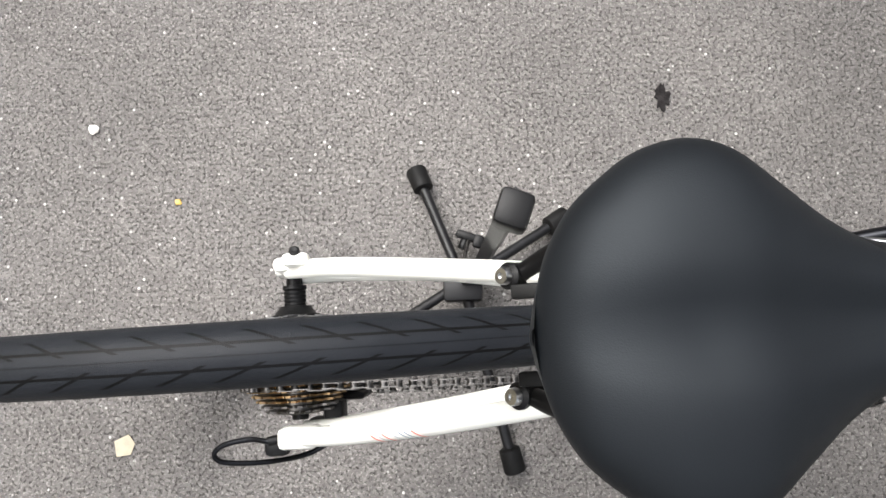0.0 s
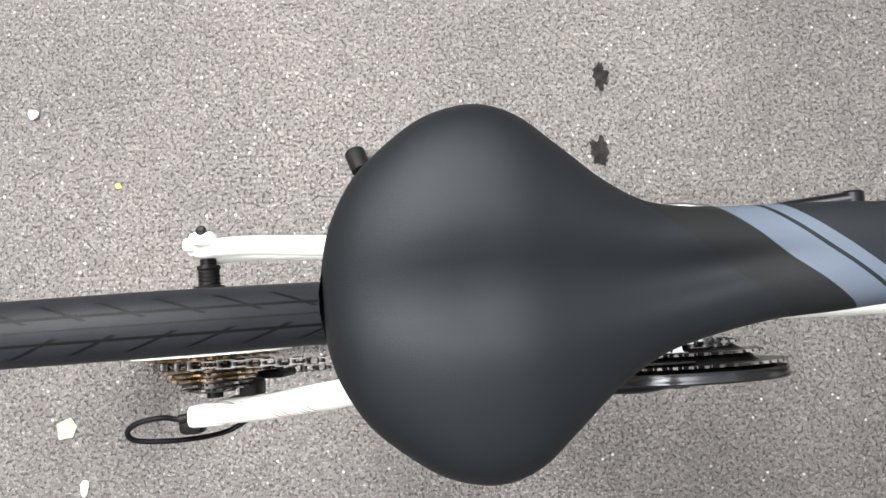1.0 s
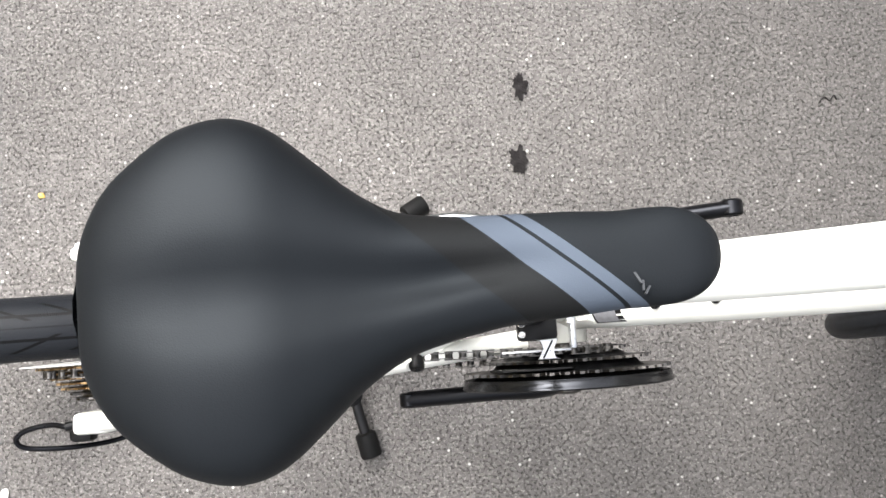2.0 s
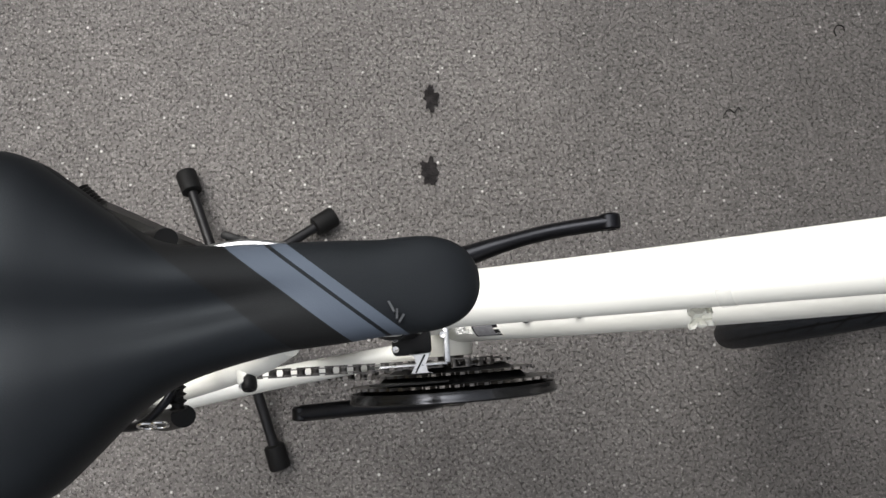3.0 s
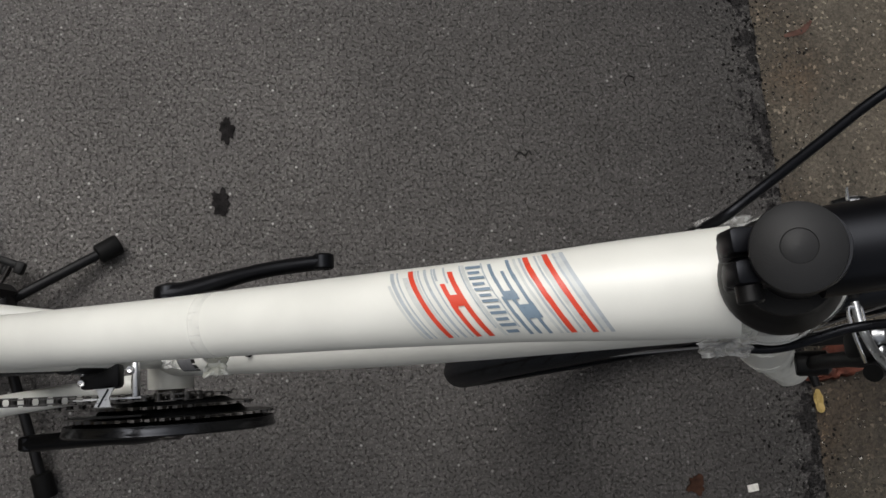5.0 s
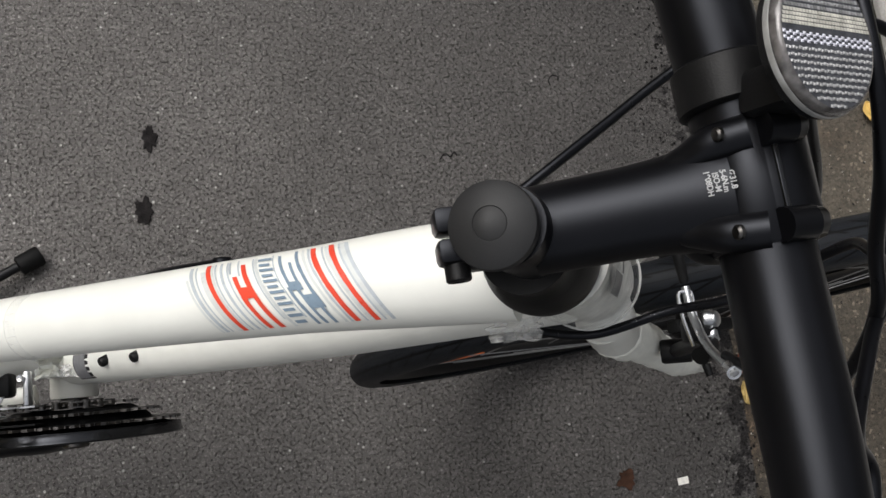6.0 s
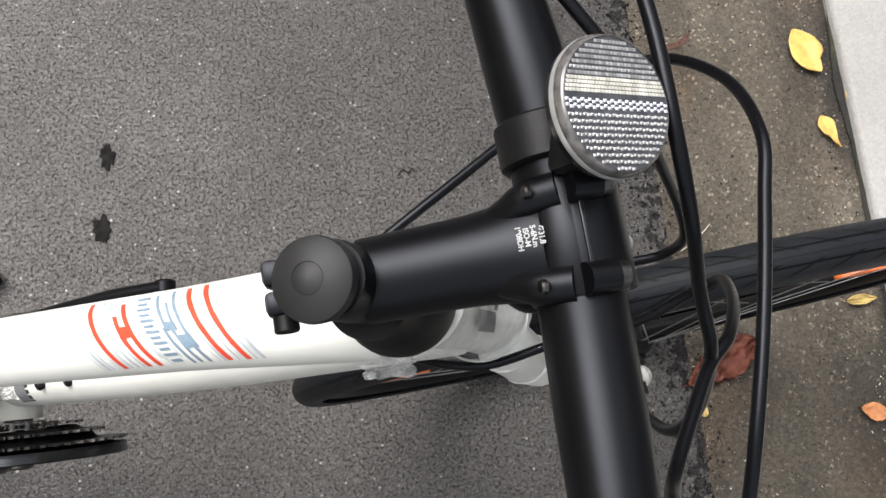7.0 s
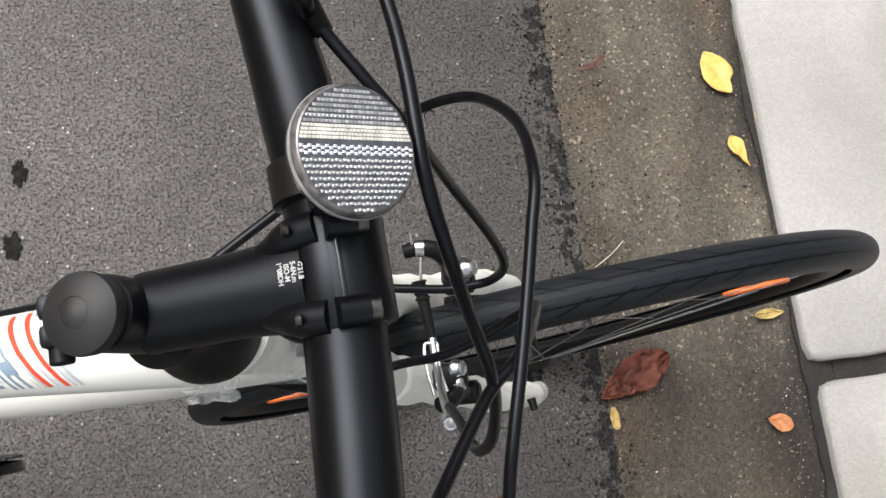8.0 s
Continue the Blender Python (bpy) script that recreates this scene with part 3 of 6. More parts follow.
pavement = tagged(part("pavement", block((4.0, 12.0, 0.03), (KERB + 2.05, 0, -0.012), 0.0), "moss", None, "", KERB_TURN), "pale concrete slab pavement with open dark joints", "pavement", kind="structure")
SLAB_H = 0.022


def slab(x0, x1, y0, y1, seed):
    """A concrete slab with slightly chipped, rounded edges."""
    n = 26
    rim = []
    for k in range(n):
        rim.append((x0 + (x1 - x0) * k / n, y0, 0, -1))
    for k in range(n):
        rim.append((x1, y0 + (y1 - y0) * k / n, 1, 0))
    for k in range(n):
        rim.append((x1 - (x1 - x0) * k / n, y1, 0, 1))
    for k in range(n):
        rim.append((x0, y1 - (y1 - y0) * k / n, -1, 0))
    verts, count = [], len(rim)
    mid = Vector(((x0 + x1) / 2, (y0 + y1) / 2))
    for inset, z in ((0.0, 0.002), (0.0, SLAB_H * 0.72), (0.003, SLAB_H * 0.93), (0.0085, SLAB_H + 0.002)):
        for x, y, nx, ny in rim:
            chip = 0.0022 * noise.noise((x * 60, y * 60, seed)) + 0.0030 * max(0.0, noise.noise((x * 22, y * 22, seed + 5.0)) - 0.25)
            corner = 0.006 if abs(abs(x - mid.x) - (x1 - x0) / 2) + abs(abs(y - mid.y) - (y1 - y0) / 2) < 0.004 else 0.0
            verts.append((x - nx * (inset + chip) - math.copysign(corner, x - mid.x), y - ny * (inset + chip) - math.copysign(corner, y - mid.y), z))
    faces = [(r * count + k, r * count + (k + 1) % count, (r + 1) * count + (k + 1) % count, (r + 1) * count + k) for r in range(3) for k in range(count)]
    faces.append(tuple(range(3 * count, 4 * count)))
    return mesh_from(verts, faces, False)


for row, (y0, y1, dx) in enumerate(((-2.18, -1.825, 0.0), (-1.80, -1.24, 0.01), (-1.215, -0.645, 0.0), (-0.62, -0.040, 0.010), (-0.008, 0.66, 0.0), (0.685, 1.2, 0.008), (1.225, 1.8, 0.0), (1.825, 2.4, 0.006), (2.425, 3.0, 0.0), (3.025, 3.58, 0.004))):
    for col in range(3):
        x0 = KERB + dx + col * 0.63
        part("slab", slab(x0, x0 + 0.6, y0, y1, row * 7.0 + col) if col < 2 and 2 <= row <= 5 else block((0.6, y1 - y0, SLAB_H), (x0 + 0.3, (y0 + y1) / 2, SLAB_H / 2 + 0.002), 0.006), "slab", pavement)

# ---- the bicycle ----
BIKE = pose(0, 0.0107, 0, 1.6, 0, 1.35)
BACK = BIKE.inverted() @ pose(0, 0.018, 0, 2.6, 0, 2.1)  # the rear wheel and saddle sit a little askew
bicycle = tagged(new("bicycle"), "new white city bicycle with black parts, partly unpacked, held upright", "bicycle")
bicycle.matrix_basis = BIKE
REAR, FRONT = Vector((0, 0, 0.352)), Vector((1.063, 0, 0.356))
BB = Vector((0.437, 0, 0.317))
CAP = Vector((0.750, 0, 0.980))
STEER_DIR = (FRONT - Vector((0.047, 0, -0.006)) - CAP).normalized()


def steered(degrees):
    """The turn of the steering by so many degrees to the left."""
    return Matrix.Translation(CAP) @ Matrix.Rotation(radians(degrees), 4, -STEER_DIR) @ Matrix.Translation(-CAP)


STEER, FORK_STEER = steered(4.4), Matrix.Translation((0, 0.0018, 0)) @ steered(7.5)  # the stem is not quite in line with the wheel
TYRE_R, TYRE_W = 0.346, 0.0185


def along(d):
    """The steering axis, d metres below the top cap."""
    return CAP + STEER_DIR * d


# frame
TOP_TUBE = [(0.315, -0.0017, 0.632), (0.42, -0.0018, 0.692), (0.53, -0.0018, 0.752), (0.62, -0.0016, 0.8045), (0.69, -0.0015, 0.8415), (0.735, -0.0012, 0.861), (0.775, -0.001, 0.876)]
TOP_R = [0.0152, 0.0154, 0.0160, (0.0175, 0.0170), (0.0190, 0.0184), (0.0212, 0.0208), (0.0225, 0.0226)]
top_path = smooth_path(TOP_TUBE, 8)
top_widths = []
for k in range(len(TOP_R) - 1):
    a, b = [r if isinstance(r, tuple) else (r, r) for r in (TOP_R[k], TOP_R[k + 1])]
    top_widths += [((a[0] * (8 - j) + b[0] * j) / 8, (a[1] * (8 - j) + b[1] * j) / 8) for j in range(8)]
top_widths.append(TOP_R[-1])


def top_tube_surface(x, y, lift=0.0004):
    """The point of the top tube's upper side over x and y, and a little above it."""
    k = min(range(len(top_path) - 1), key=lambda j: abs((top_path[j].x + top_path[j + 1].x) / 2 - x))
    a, b = top_path[k], top_path[k + 1]
    t = (x - a.x) / (b.x - a.x)
    z = a.z + (b.z - a.z) * t
    ahead = (b - a).normalized()
    rise = Vector((-ahead.z, 0, ahead.x))
    y = y - (a.y + (b.y - a.y) * t)
    ry = top_widths[k][1] + (top_widths[k + 1][1] - top_widths[k][1]) * t
    rz = top_widths[k][0] + (top_widths[k + 1][0] - top_widths[k][0]) * t
    h = rz * math.sqrt(max(1 - (y / ry) ** 2, 0.0)) + lift
    return Vector((x, y + a.y + (b.y - a.y) * t, z)) + rise * h


def mirror_y(points):
    return [(x, -y, z) for x, y, z in points]


SEATSTAY = [(0.002, 0.068, 0.388), (0.05, 0.066, 0.428), (0.13, 0.057, 0.496), (0.22, 0.042, 0.572), (0.30, 0.025, 0.640), (0.330, 0.013, 0.666)]
CHAINSTAY = [(0.004, 0.068, 0.345), (0.05, 0.066, 0.342), (0.15, 0.056, 0.335), (0.27, 0.040, 0.325), (0.40, 0.026, 0.316)]
DOWN = [(0.437, -0.003, 0.320), (0.55, -0.005, 0.470), (0.68, -0.005, 0.630), (0.815, -0.001, 0.800)]
pieces = [
    sweep(top_path, top_widths, 28),
    sweep(smooth_path(DOWN), 0.0215, 24),
    sweep([BB, (0.379, 0, 0.50), (0.3225, 0, 0.672)], 0.0165, 24),
    sweep([along(0.088), along(0.10), along(0.195), along(0.205)], [0.0225, 0.0205, 0.0205, 0.0225], 28),
    lathe([(0.0215, -0.036), (0.0225, -0.034), (0.0225, 0.035), (0.0215, 0.037)], 32, Matrix.Translation(BB) @ ACROSS),
]


def right_stay(line):
    """The right-hand stays stand a little wider at the dropout."""
    return [(x, y - 0.0055 - 0.0055 * max(0.0, 1 - x / 0.2), z) for x, y, z in mirror_y(line)]


for stay, r in ((SEATSTAY, 0.0082), (CHAINSTAY, 0.0105)):
    for line in ([(x, y + (0.008 * math.sin(math.pi * min(1.0, x / 0.34)) if stay is CHAINSTAY else -0.006 * min(1.0, x / 0.15)), z) for x, y, z in stay], right_stay(stay)):
        pieces.append(sweep(smooth_path(line), r, 16))
pieces.append(sweep([(0.285, -0.024, 0.612), (0.285, 0.024, 0.612)], 0.009, 14))
pieces.append(sweep([(0.33, -0.034, 0.318), (0.33, 0.034, 0.318)], 0.009, 14))
for s in (1, -1.11):
    drop = [(-0.018, -0.012), (-0.016, 0.014), (-0.004, 0.030), (0.018, 0.034), (0.030, 0.022), (0.030, -0.014), (0.006, -0.018)]
    pieces.append(plate(drop, 0.010, Matrix.Translation((0, s * 0.070, 0.352)) @ pose(0, 0, 0, 90, 0, 0), 0.0025))
    pieces.append(block((0.034, 0.013 if s > 0 else 0.019, 0.042), (0.006, s * 0.0715, 0.380), 0.005))
    pieces.append(sweep([(-0.002, s * 0.064, 0.395), (-0.002, s * 0.079, 0.395)], 0.0075, 14))
    pieces.append(sweep([(0.010, s * 0.066, 0.402), (0.010, s * 0.084, 0.402)], 0.006, 14))
    pieces.append(sweep([(0.298, s * 0.026, 0.640), (0.302, s * 0.0370, 0.647)], 0.0058, 16))
pieces.append(block((0.024, 0.012, 0.020), (0.012, 0.074, 0.408), 0.005))
frame_part = part("frame", merge(*pieces), "white", bicycle, "white painted welded frame with decals")

# bosses and small fittings on the frame
part("eyelet_screw", lathe([(0.0046, -0.002), (0.0046, 0.003), (0.0030, 0.004), (0.0, 0.0035)], 16, turned((0.012, 0.080, 0.414), (0, 0.5, 1))), "matte", frame_part, "black eyelet screw")
for q in ((0.537, -0.0075, 0.486), (0.500, -0.0075, 0.441)):
    nrm = Vector((-0.70, -0.40, 0.59))
    part("bottle_bolt", lathe([(0.0045, -0.006), (0.0045, 0.002), (0.0036, 0.0034), (0.002, 0.0036)], 16, turned(Vector(q) + nrm * 0.002, nrm)), "matte", frame_part, "black bottle-cage bolt")
for s in (1, -1):
    part("stay_bolt", lathe([(0.0036, -0.006), (0.0045, -0.004), (0.0048, 0.001), (0.0040, 0.003), (0.0022, 0.0034), (0.0, 0.002)], 18, turned((0.303, s * 0.0415, 0.649), (0.12, s, 0.45))), "matte", frame_part, "black bolt in the stay boss")
dt_a, dt_b = Vector(DOWN[0]), Vector(DOWN[1])
dt_dir = (dt_b - dt_a).normalized()
dt_top = Vector((-dt_dir.z, 0, dt_dir.x)).normalized()


def tube_label(start, end, a0, a1, radius, mat, label):
    """A printed label that follows the down tube's curve."""
    verts = []
    for i in range(13):
        a = radians(a0 + (a1 - a0) * i / 12)
        for d in (start, end):
            verts.append(dt_a + dt_dir * d + dt_top * (radius * math.cos(a)) + Vector((0, -radius * math.sin(a), 0)))
    return part("frame_label", mesh_from(verts, [(2 * k, 2 * k + 1, 2 * k + 3, 2 * k + 2) for k in range(12)]), mat, frame_part, label)


tube_label(0.058, 0.093, -50, 52, 0.0219, "matte", "black border of a small label")
tube_label(0.0605, 0.0865, -47, 48, 0.0222, "label_grey", "dark grey frame label")


def ribbon(line, width, mat, label, n=14):
    """A printed strip across the top tube: from one (x, y) to another."""
    (x0, y0), (x1, y1) = line
    lift = {"pale_ink": 0.0003, "grey_ink": 0.00042}.get(mat, 0.00055)
    verts, faces = [], []
    for k in range(n + 1):
        t = k / n
        x, y = x0 + (x1 - x0) * t, y0 + (y1 - y0) * t
        verts += [top_tube_surface(x - width / 2, y, lift), top_tube_surface(x + width / 2, y, lift)]
    faces = [(2 * k, 2 * k + 1, 2 * k + 3, 2 * k + 2) for k in range(n)]
    return part("decal", mesh_from(verts, faces), mat, frame_part, label)


DECAL_FROM, DECAL_X, DECAL_LEAN = 0.6465, 0.6612, 0.0155  # the first red stripe: in the print's own spacing, and on the tube


def tube_half_width(x):
    k = min(range(len(top_path) - 1), key=lambda j: abs((top_path[j].x + top_path[j + 1].x) / 2 - x))
    return top_widths[k][1], top_path[k].y


def stripe(x, width, mat, label, a=0.0, b=1.0):
    """A strip of the slanted decal that crosses the tube from share a to share b of the print's width."""
    x = DECAL_X + (x - DECAL_FROM) * 0.894
    half, mid = tube_half_width(x)
    lean = DECAL_LEAN * half / 0.0174
    ends = [(x + lean * (u - 0.5), mid + half * 0.85 * (1 - 2 * u)) for u in (a, b)]
    ribbon(ends, width, mat, label)


for x, w, mat in ((0.6375, 0.0016, "grey_ink"), (0.6400, 0.0007, "grey_ink"), (0.6465, 0.0021, "red"), (0.6500, 0.0007, "grey_ink"), (0.6530, 0.0012, "grey_ink"),
                  (0.6960, 0.0010, "grey_ink"), (0.6985, 0.0022, "red"), (0.7025, 0.0008, "grey_ink"), (0.7070, 0.0022, "red"), (0.7105, 0.0009, "grey_ink"), (0.7140, 0.0016, "grey_ink")):
    stripe(x, w, mat, "red stripe" if mat == "red" else "pale grey stripe")
# the two angular logo shapes and the faint lines beside them
for x, w, a, b, mat in ((0.6593, 0.0020, 0.25, 0.60, "red"), (0.6645, 0.0021, 0.08, 0.60, "red"), (0.6617, 0.0052, 0.42, 0.58, "red"), (0.6590, 0.0020, 0.55, 1.0, "red"), (0.6645, 0.0021, 0.55, 1.0, "red"),
                        (0.6562, 0.0007, 0.0, 1.0, "grey_ink"), (0.6692, 0.0007, 0.0, 0.9, "grey_ink"), (0.6705, 0.0014, 0.0, 1.0, "pale_ink"), (0.6575, 0.0010, 0.0, 0.2, "grey_ink"), (0.6618, 0.0008, 0.0, 0.25, "grey_ink"),
                        (0.6825, 0.0014, 0.03, 0.50, "blue_ink"), (0.6905, 0.0014, 0.0, 0.66, "blue_ink"), (0.6868, 0.0013, 0.16, 0.50, "blue_ink"), (0.6846, 0.0050, 0.43, 0.55, "blue_ink"),
                        (0.6814, 0.0014, 0.50, 1.0, "blue_ink"), (0.6850, 0.0013, 0.50, 1.0, "blue_ink"), (0.6884, 0.0052, 0.62, 0.80, "blue_ink"), (0.6892, 0.0014, 0.78, 1.0, "blue_ink"),
                        (0.6790, 0.0006, 0.0, 0.9, "grey_ink"), (0.6935, 0.0012, 0.0, 1.0, "pale_ink"), (0.6480, 0.0020, 0.0, 1.0, "pale_ink"), (0.6436, 0.0022, 0.1, 1.0, "pale_ink"), (0.7048, 0.0020, 0.0, 1.0, "pale_ink"), (0.7123, 0.0036, 0.0, 0.95, "pale_ink"), (0.6352, 0.0012, 0.2, 1.0, "pale_ink")):
    stripe(x, w, mat, "slanted decal mark", a, b)
for k in range(6):
    a = 0.03 + k * 0.163
    for da, w, shift in ((0.0, 0.0060, 0.0), (0.085, 0.0046, -0.0004)):
        stripe(0.6752 + shift, w, "blue_ink", "plain slate bar of printing", a + da, a + da + 0.040)

# wheels
def tyre_mesh(segs=288):
    rows = 22
    verts, faces, uvs = [], [], []
    rc = TYRE_R - TYRE_W
    for s in range(segs):
        a = 2 * math.pi * s / segs
        for k in range(rows + 1):
            b = radians(-118 + 236 * k / rows)
            r = rc + TYRE_W * math.cos(b) * (1.0 if math.cos(b) > 0 else 0.95)
            verts.append((r * math.cos(a), TYRE_W * math.sin(b), r * math.sin(a)))
    for s in range(segs):
        t = (s + 1) % segs
        for k in range(rows):
            faces.append((s * (rows + 1) + k, s * (rows + 1) + k + 1, t * (rows + 1) + k + 1, t * (rows + 1) + k))
    bm = mesh_from(verts, faces)
    layer = bm.loops.layers.uv.new("tread")
    bm.faces.ensure_lookup_table()
    for f, (s, k) in zip(bm.faces, ((s, k) for s in range(segs) for k in range(rows))):
        for loop, (ds, dk) in zip(f.loops, ((0, 0), (0, 1), (1, 1), (1, 0))):
            loop[layer].uv = (2 * math.pi * TYRE_R * (s + ds) / segs, TYRE_W * radians(-118 + 236 * (k + dk) / rows))
    return bm


RIM_PROFILE = [(0.3035, -0.0115), (0.3145, -0.0125), (0.3145, -0.0105), (0.309, -0.009), (0.309, 0.009), (0.3145, 0.0105), (0.3145, 0.0125), (0.3035, 0.0115), (0.2925, 0.006), (0.2895, 0.0), (0.2925, -0.006)]


def hub_bm(width, left, right):
    """A hub shell with two flanges; each side has a cone and a ridged nut outside its flange."""
    half = []
    for flange, f in ((left, 1), (-right, -1)):
        side = [(0.0130, flange - 0.004), (0.0228, flange - 0.001), (0.0228, flange + 0.001), (0.0192, flange + 0.002), (0.0138, flange + 0.009), (0.0100, flange + 0.0095)]
        end = max(width - 0.009, flange + 0.012)
        for k in range(4):
            y = flange + 0.0105 + (end - flange - 0.0105) * k / 4
            side += [(0.0102, y), (0.0102, y + 0.0014), (0.0094, y + 0.0018)]
        side += [(0.0110, end), (0.0110, end + 0.0030), (0.0075, end + 0.0034), (0.0075, width + 0.0004), (0.0045, width + 0.0004)]
        half.append([(rad, f * y) for rad, y in side])
    prof = half[1][::-1] + [(0.0110, (left + right) / 2)] + half[0]
    return lathe(prof, 28, pose(0, 0, 0, -90, 0, 0))


def wheel(name, label, at, steer, hub_half, left, right, spin, grow=1.0, slim=1.0):
    rim = lathe(RIM_PROFILE, 160, pose(0, 0, 0, -90, 0, 0), close=True)
    m = steer @ Matrix.Translation(at) @ Matrix.Diagonal((grow, slim, grow, 1))
    w = part(name, rim, "matte", bicycle, label, m)
    part("tyre", tyre_mesh(), "tyre", w, "black slick city tyre with slanted cuts")
    part("hub", hub_bm(hub_half, left, right), "matte", w, "black hub")
    spoke_bm = sweep([(0, 0, 0), (0, 0, 1.0)], 0.0007, 6)
    first = None
    for k in range(32):
        flange = right if k % 2 else left
        a = 2 * math.pi * (k + 0.5) / 32 + spin
        lean_by = radians(48) * (1 if (k // 2) % 2 else -1)
        p = Vector((0.021 * math.cos(a + lean_by), flange, 0.021 * math.sin(a + lean_by)))
        q = Vector((0.293 * math.cos(a), flange * 0.06, 0.293 * math.sin(a)))
        sm = Matrix.Translation(p) @ (q - p).to_track_quat("Z", "Y").to_matrix().to_4x4() @ Matrix.Diagonal((1, 1, (q - p).length, 1))
        if first is None:
            first = part("spoke", spoke_bm, "spoke", w, "", sm)
        else:
            shared("spoke", first.data, w, sm)
    return w


rear_wheel = wheel("rear_wheel", "black rear wheel", REAR, Matrix.Translation((0, -0.003, 0)) @ BACK, 0.064, 0.030, -0.018, 0.05)
front_wheel = wheel("front_wheel", "black front wheel with orange spoke reflectors", FRONT, FORK_STEER, 0.052, 0.030, -0.030, 0.02, 1.028, 0.90)


def spoke_reflector(angle):
    """A boat-shaped orange reflector between two spokes."""
    out = [(-0.036, 0.0), (-0.030, 0.0085), (-0.012, 0.0125), (0.012, 0.0125), (0.030, 0.0085), (0.036, 0.0), (0.030, -0.0085), (0.012, -0.0125), (-0.012, -0.0125), (-0.030, -0.0085)]
    bm = plate(out, 0.006, None, 0.0016)
    m = Matrix.Rotation(-angle, 4, "Y") @ Matrix.Translation((0.245, -0.003, 0)) @ pose(0, 0, 0, 90, 0, 0)
    return part("spoke_reflector", bm, "orange", front_wheel, "orange plastic spoke reflector", m)


spoke_reflector(radians(15))
spoke_reflector(radians(192))

# fork
leg = [(along(0.255) + Vector((-0.004, 0.020, 0))), (along(0.30) + Vector((-0.003, 0.026, 0))), (along(0.42) + Vector((0.008, 0.037, 0))), (along(0.54) + Vector((0.026, 0.054, 0))), FRONT + Vector((-0.012, 0.058, 0.028)), FRONT + Vector((0.0, 0.056, 0.0))]
leg = [tuple(v) for v in leg]
fork_bits = [sweep(smooth_path(L), [0.0150 - 0.0050 * k / 40 for k in range(41)], 18) for L in (leg, mirror_y(leg))]
fork_bits.append(sweep(smooth_path([leg[1], tuple(Vector(leg[0]) + Vector((0, -0.004, 0.006))), tuple(along(0.235)), tuple(Vector(leg[0]) * 1.0 + Vector((0, -0.036, 0.006))), mirror_y(leg)[1]]), 0.0165, 18))
fork_bits.append(sweep([along(0.205), along(0.245)], 0.020, 22))
fork = part("fork", merge(*fork_bits), "white", bicycle, "white unicrown fork with wrapped legs", FORK_STEER)


def wrap(name, line, radius, parent, mat, label, seed, rough=0.25, m=None, segs=26):
    """A loose crumpled sleeve round a tube."""
    path = smooth_path(line, 10)
    bm = sweep(path, radius, segs, caps=False)
    for v in bm.verts:
        k = noise.noise(v.co * 55 + Vector((seed, 0, 0))) + 0.6 * noise.noise(v.co * 140 + Vector((0, seed, 0)))
        mid = min(path, key=lambda q: (q - v.co).length)
        v.co += (v.co - mid) * (k * rough)
    ob = part(name, bm, mat, parent, label, m)
    thick = ob.modifiers.new("thickness", "SOLIDIFY")
    thick.thickness = 0.0008
    return ob


for L in (leg, mirror_y(leg)):
    wrap("foam_sleeve", L[1:5], [0.0164 - 0.0050 * min(1.0, k / 26) for k in range(31)], fork, "foam", "crumpled white packing foam sleeve", 3.0 + L[0][1] * 50, 0.18)

part("fork_eyelet", sweep([(1.0330, -0.0540, 0.4580), (1.0350, -0.0650, 0.4600)], [0.0042, 0.0036], 14), "matte", fork, "black plug at the end of the wrapped leg", FORK_STEER.inverted())

# headset, stem and handlebar
part("headset", lathe([(0.0212, -0.012), (0.0220, -0.006), (0.0220, 0.0), (0.0212, 0.004), (0.0182, 0.0125), (0.0160, 0.016), (0.0160, 0.03), (0.0, 0.03)], 40, turned(along(0.080) + Vector((-0.0030, -0.0015, 0)), -STEER_DIR)), "matte", bicycle, "black headset cover and spacer", STEER)
stem_base = along(0.030)
BAR = Vector((0.829, 0, 0.976))
stem_bits = [
    lathe([(0.0122, -0.021), (0.0127, -0.0195), (0.0127, 0.018), (0.0122, 0.0205)], 36, turned(stem_base, -STEER_DIR)),
    sweep(smooth_path([stem_base.lerp(BAR, 0.06), stem_base.lerp(BAR, 0.34), stem_base.lerp(BAR, 0.62), stem_base.lerp(BAR, 0.90)]), [(0.0134 + 0.0018 * (k / 24) ** 2, 0.0141 + 0.0006 * k / 24 + 0.0050 * max(0, (k - 9) / 15) ** 3.0) for k in range(25)], 28),
    lathe([(0.0146, -0.0184), (0.0153, -0.0174), (0.0153, 0.0174), (0.0146, 0.0184)], 36, Matrix.Translation(BAR) @ ACROSS),
]
lugs = []
for s in (1, -1):
    for up in (1, -1):
        web = [(-0.0240, 0.0092, 0.0010), (-0.0185, 0.0112, 0.0046), (-0.0130, 0.0134, 0.0092), (-0.0040, 0.0143, 0.0128)]
        lugs.append(sweep(smooth_path([BAR + Vector((x, s * y, 0.16 * x + up * z)) for x, y, z in web], 5), [0.0042 + 0.0016 * min(k / 10, 1.0) for k in range(16)], 18))
stem = part("stem", merge(*stem_bits), "black", bicycle, "satin black alloy stem with printed figures", STEER)
for up in (0.010, -0.010):
    for y, wide in ((0.0052, 0.0082), (-0.0042, 0.0078)):
        part("clamp_ear", block((0.0150, wide, 0.0115), (0, 0, 0), 0.0020, Matrix.Translation(stem_base - STEER_DIR * up + Vector((-0.0165, y, -0.001)))), "black", stem)
for bm in lugs:
    part("clamp_lug", bm, "black", stem)
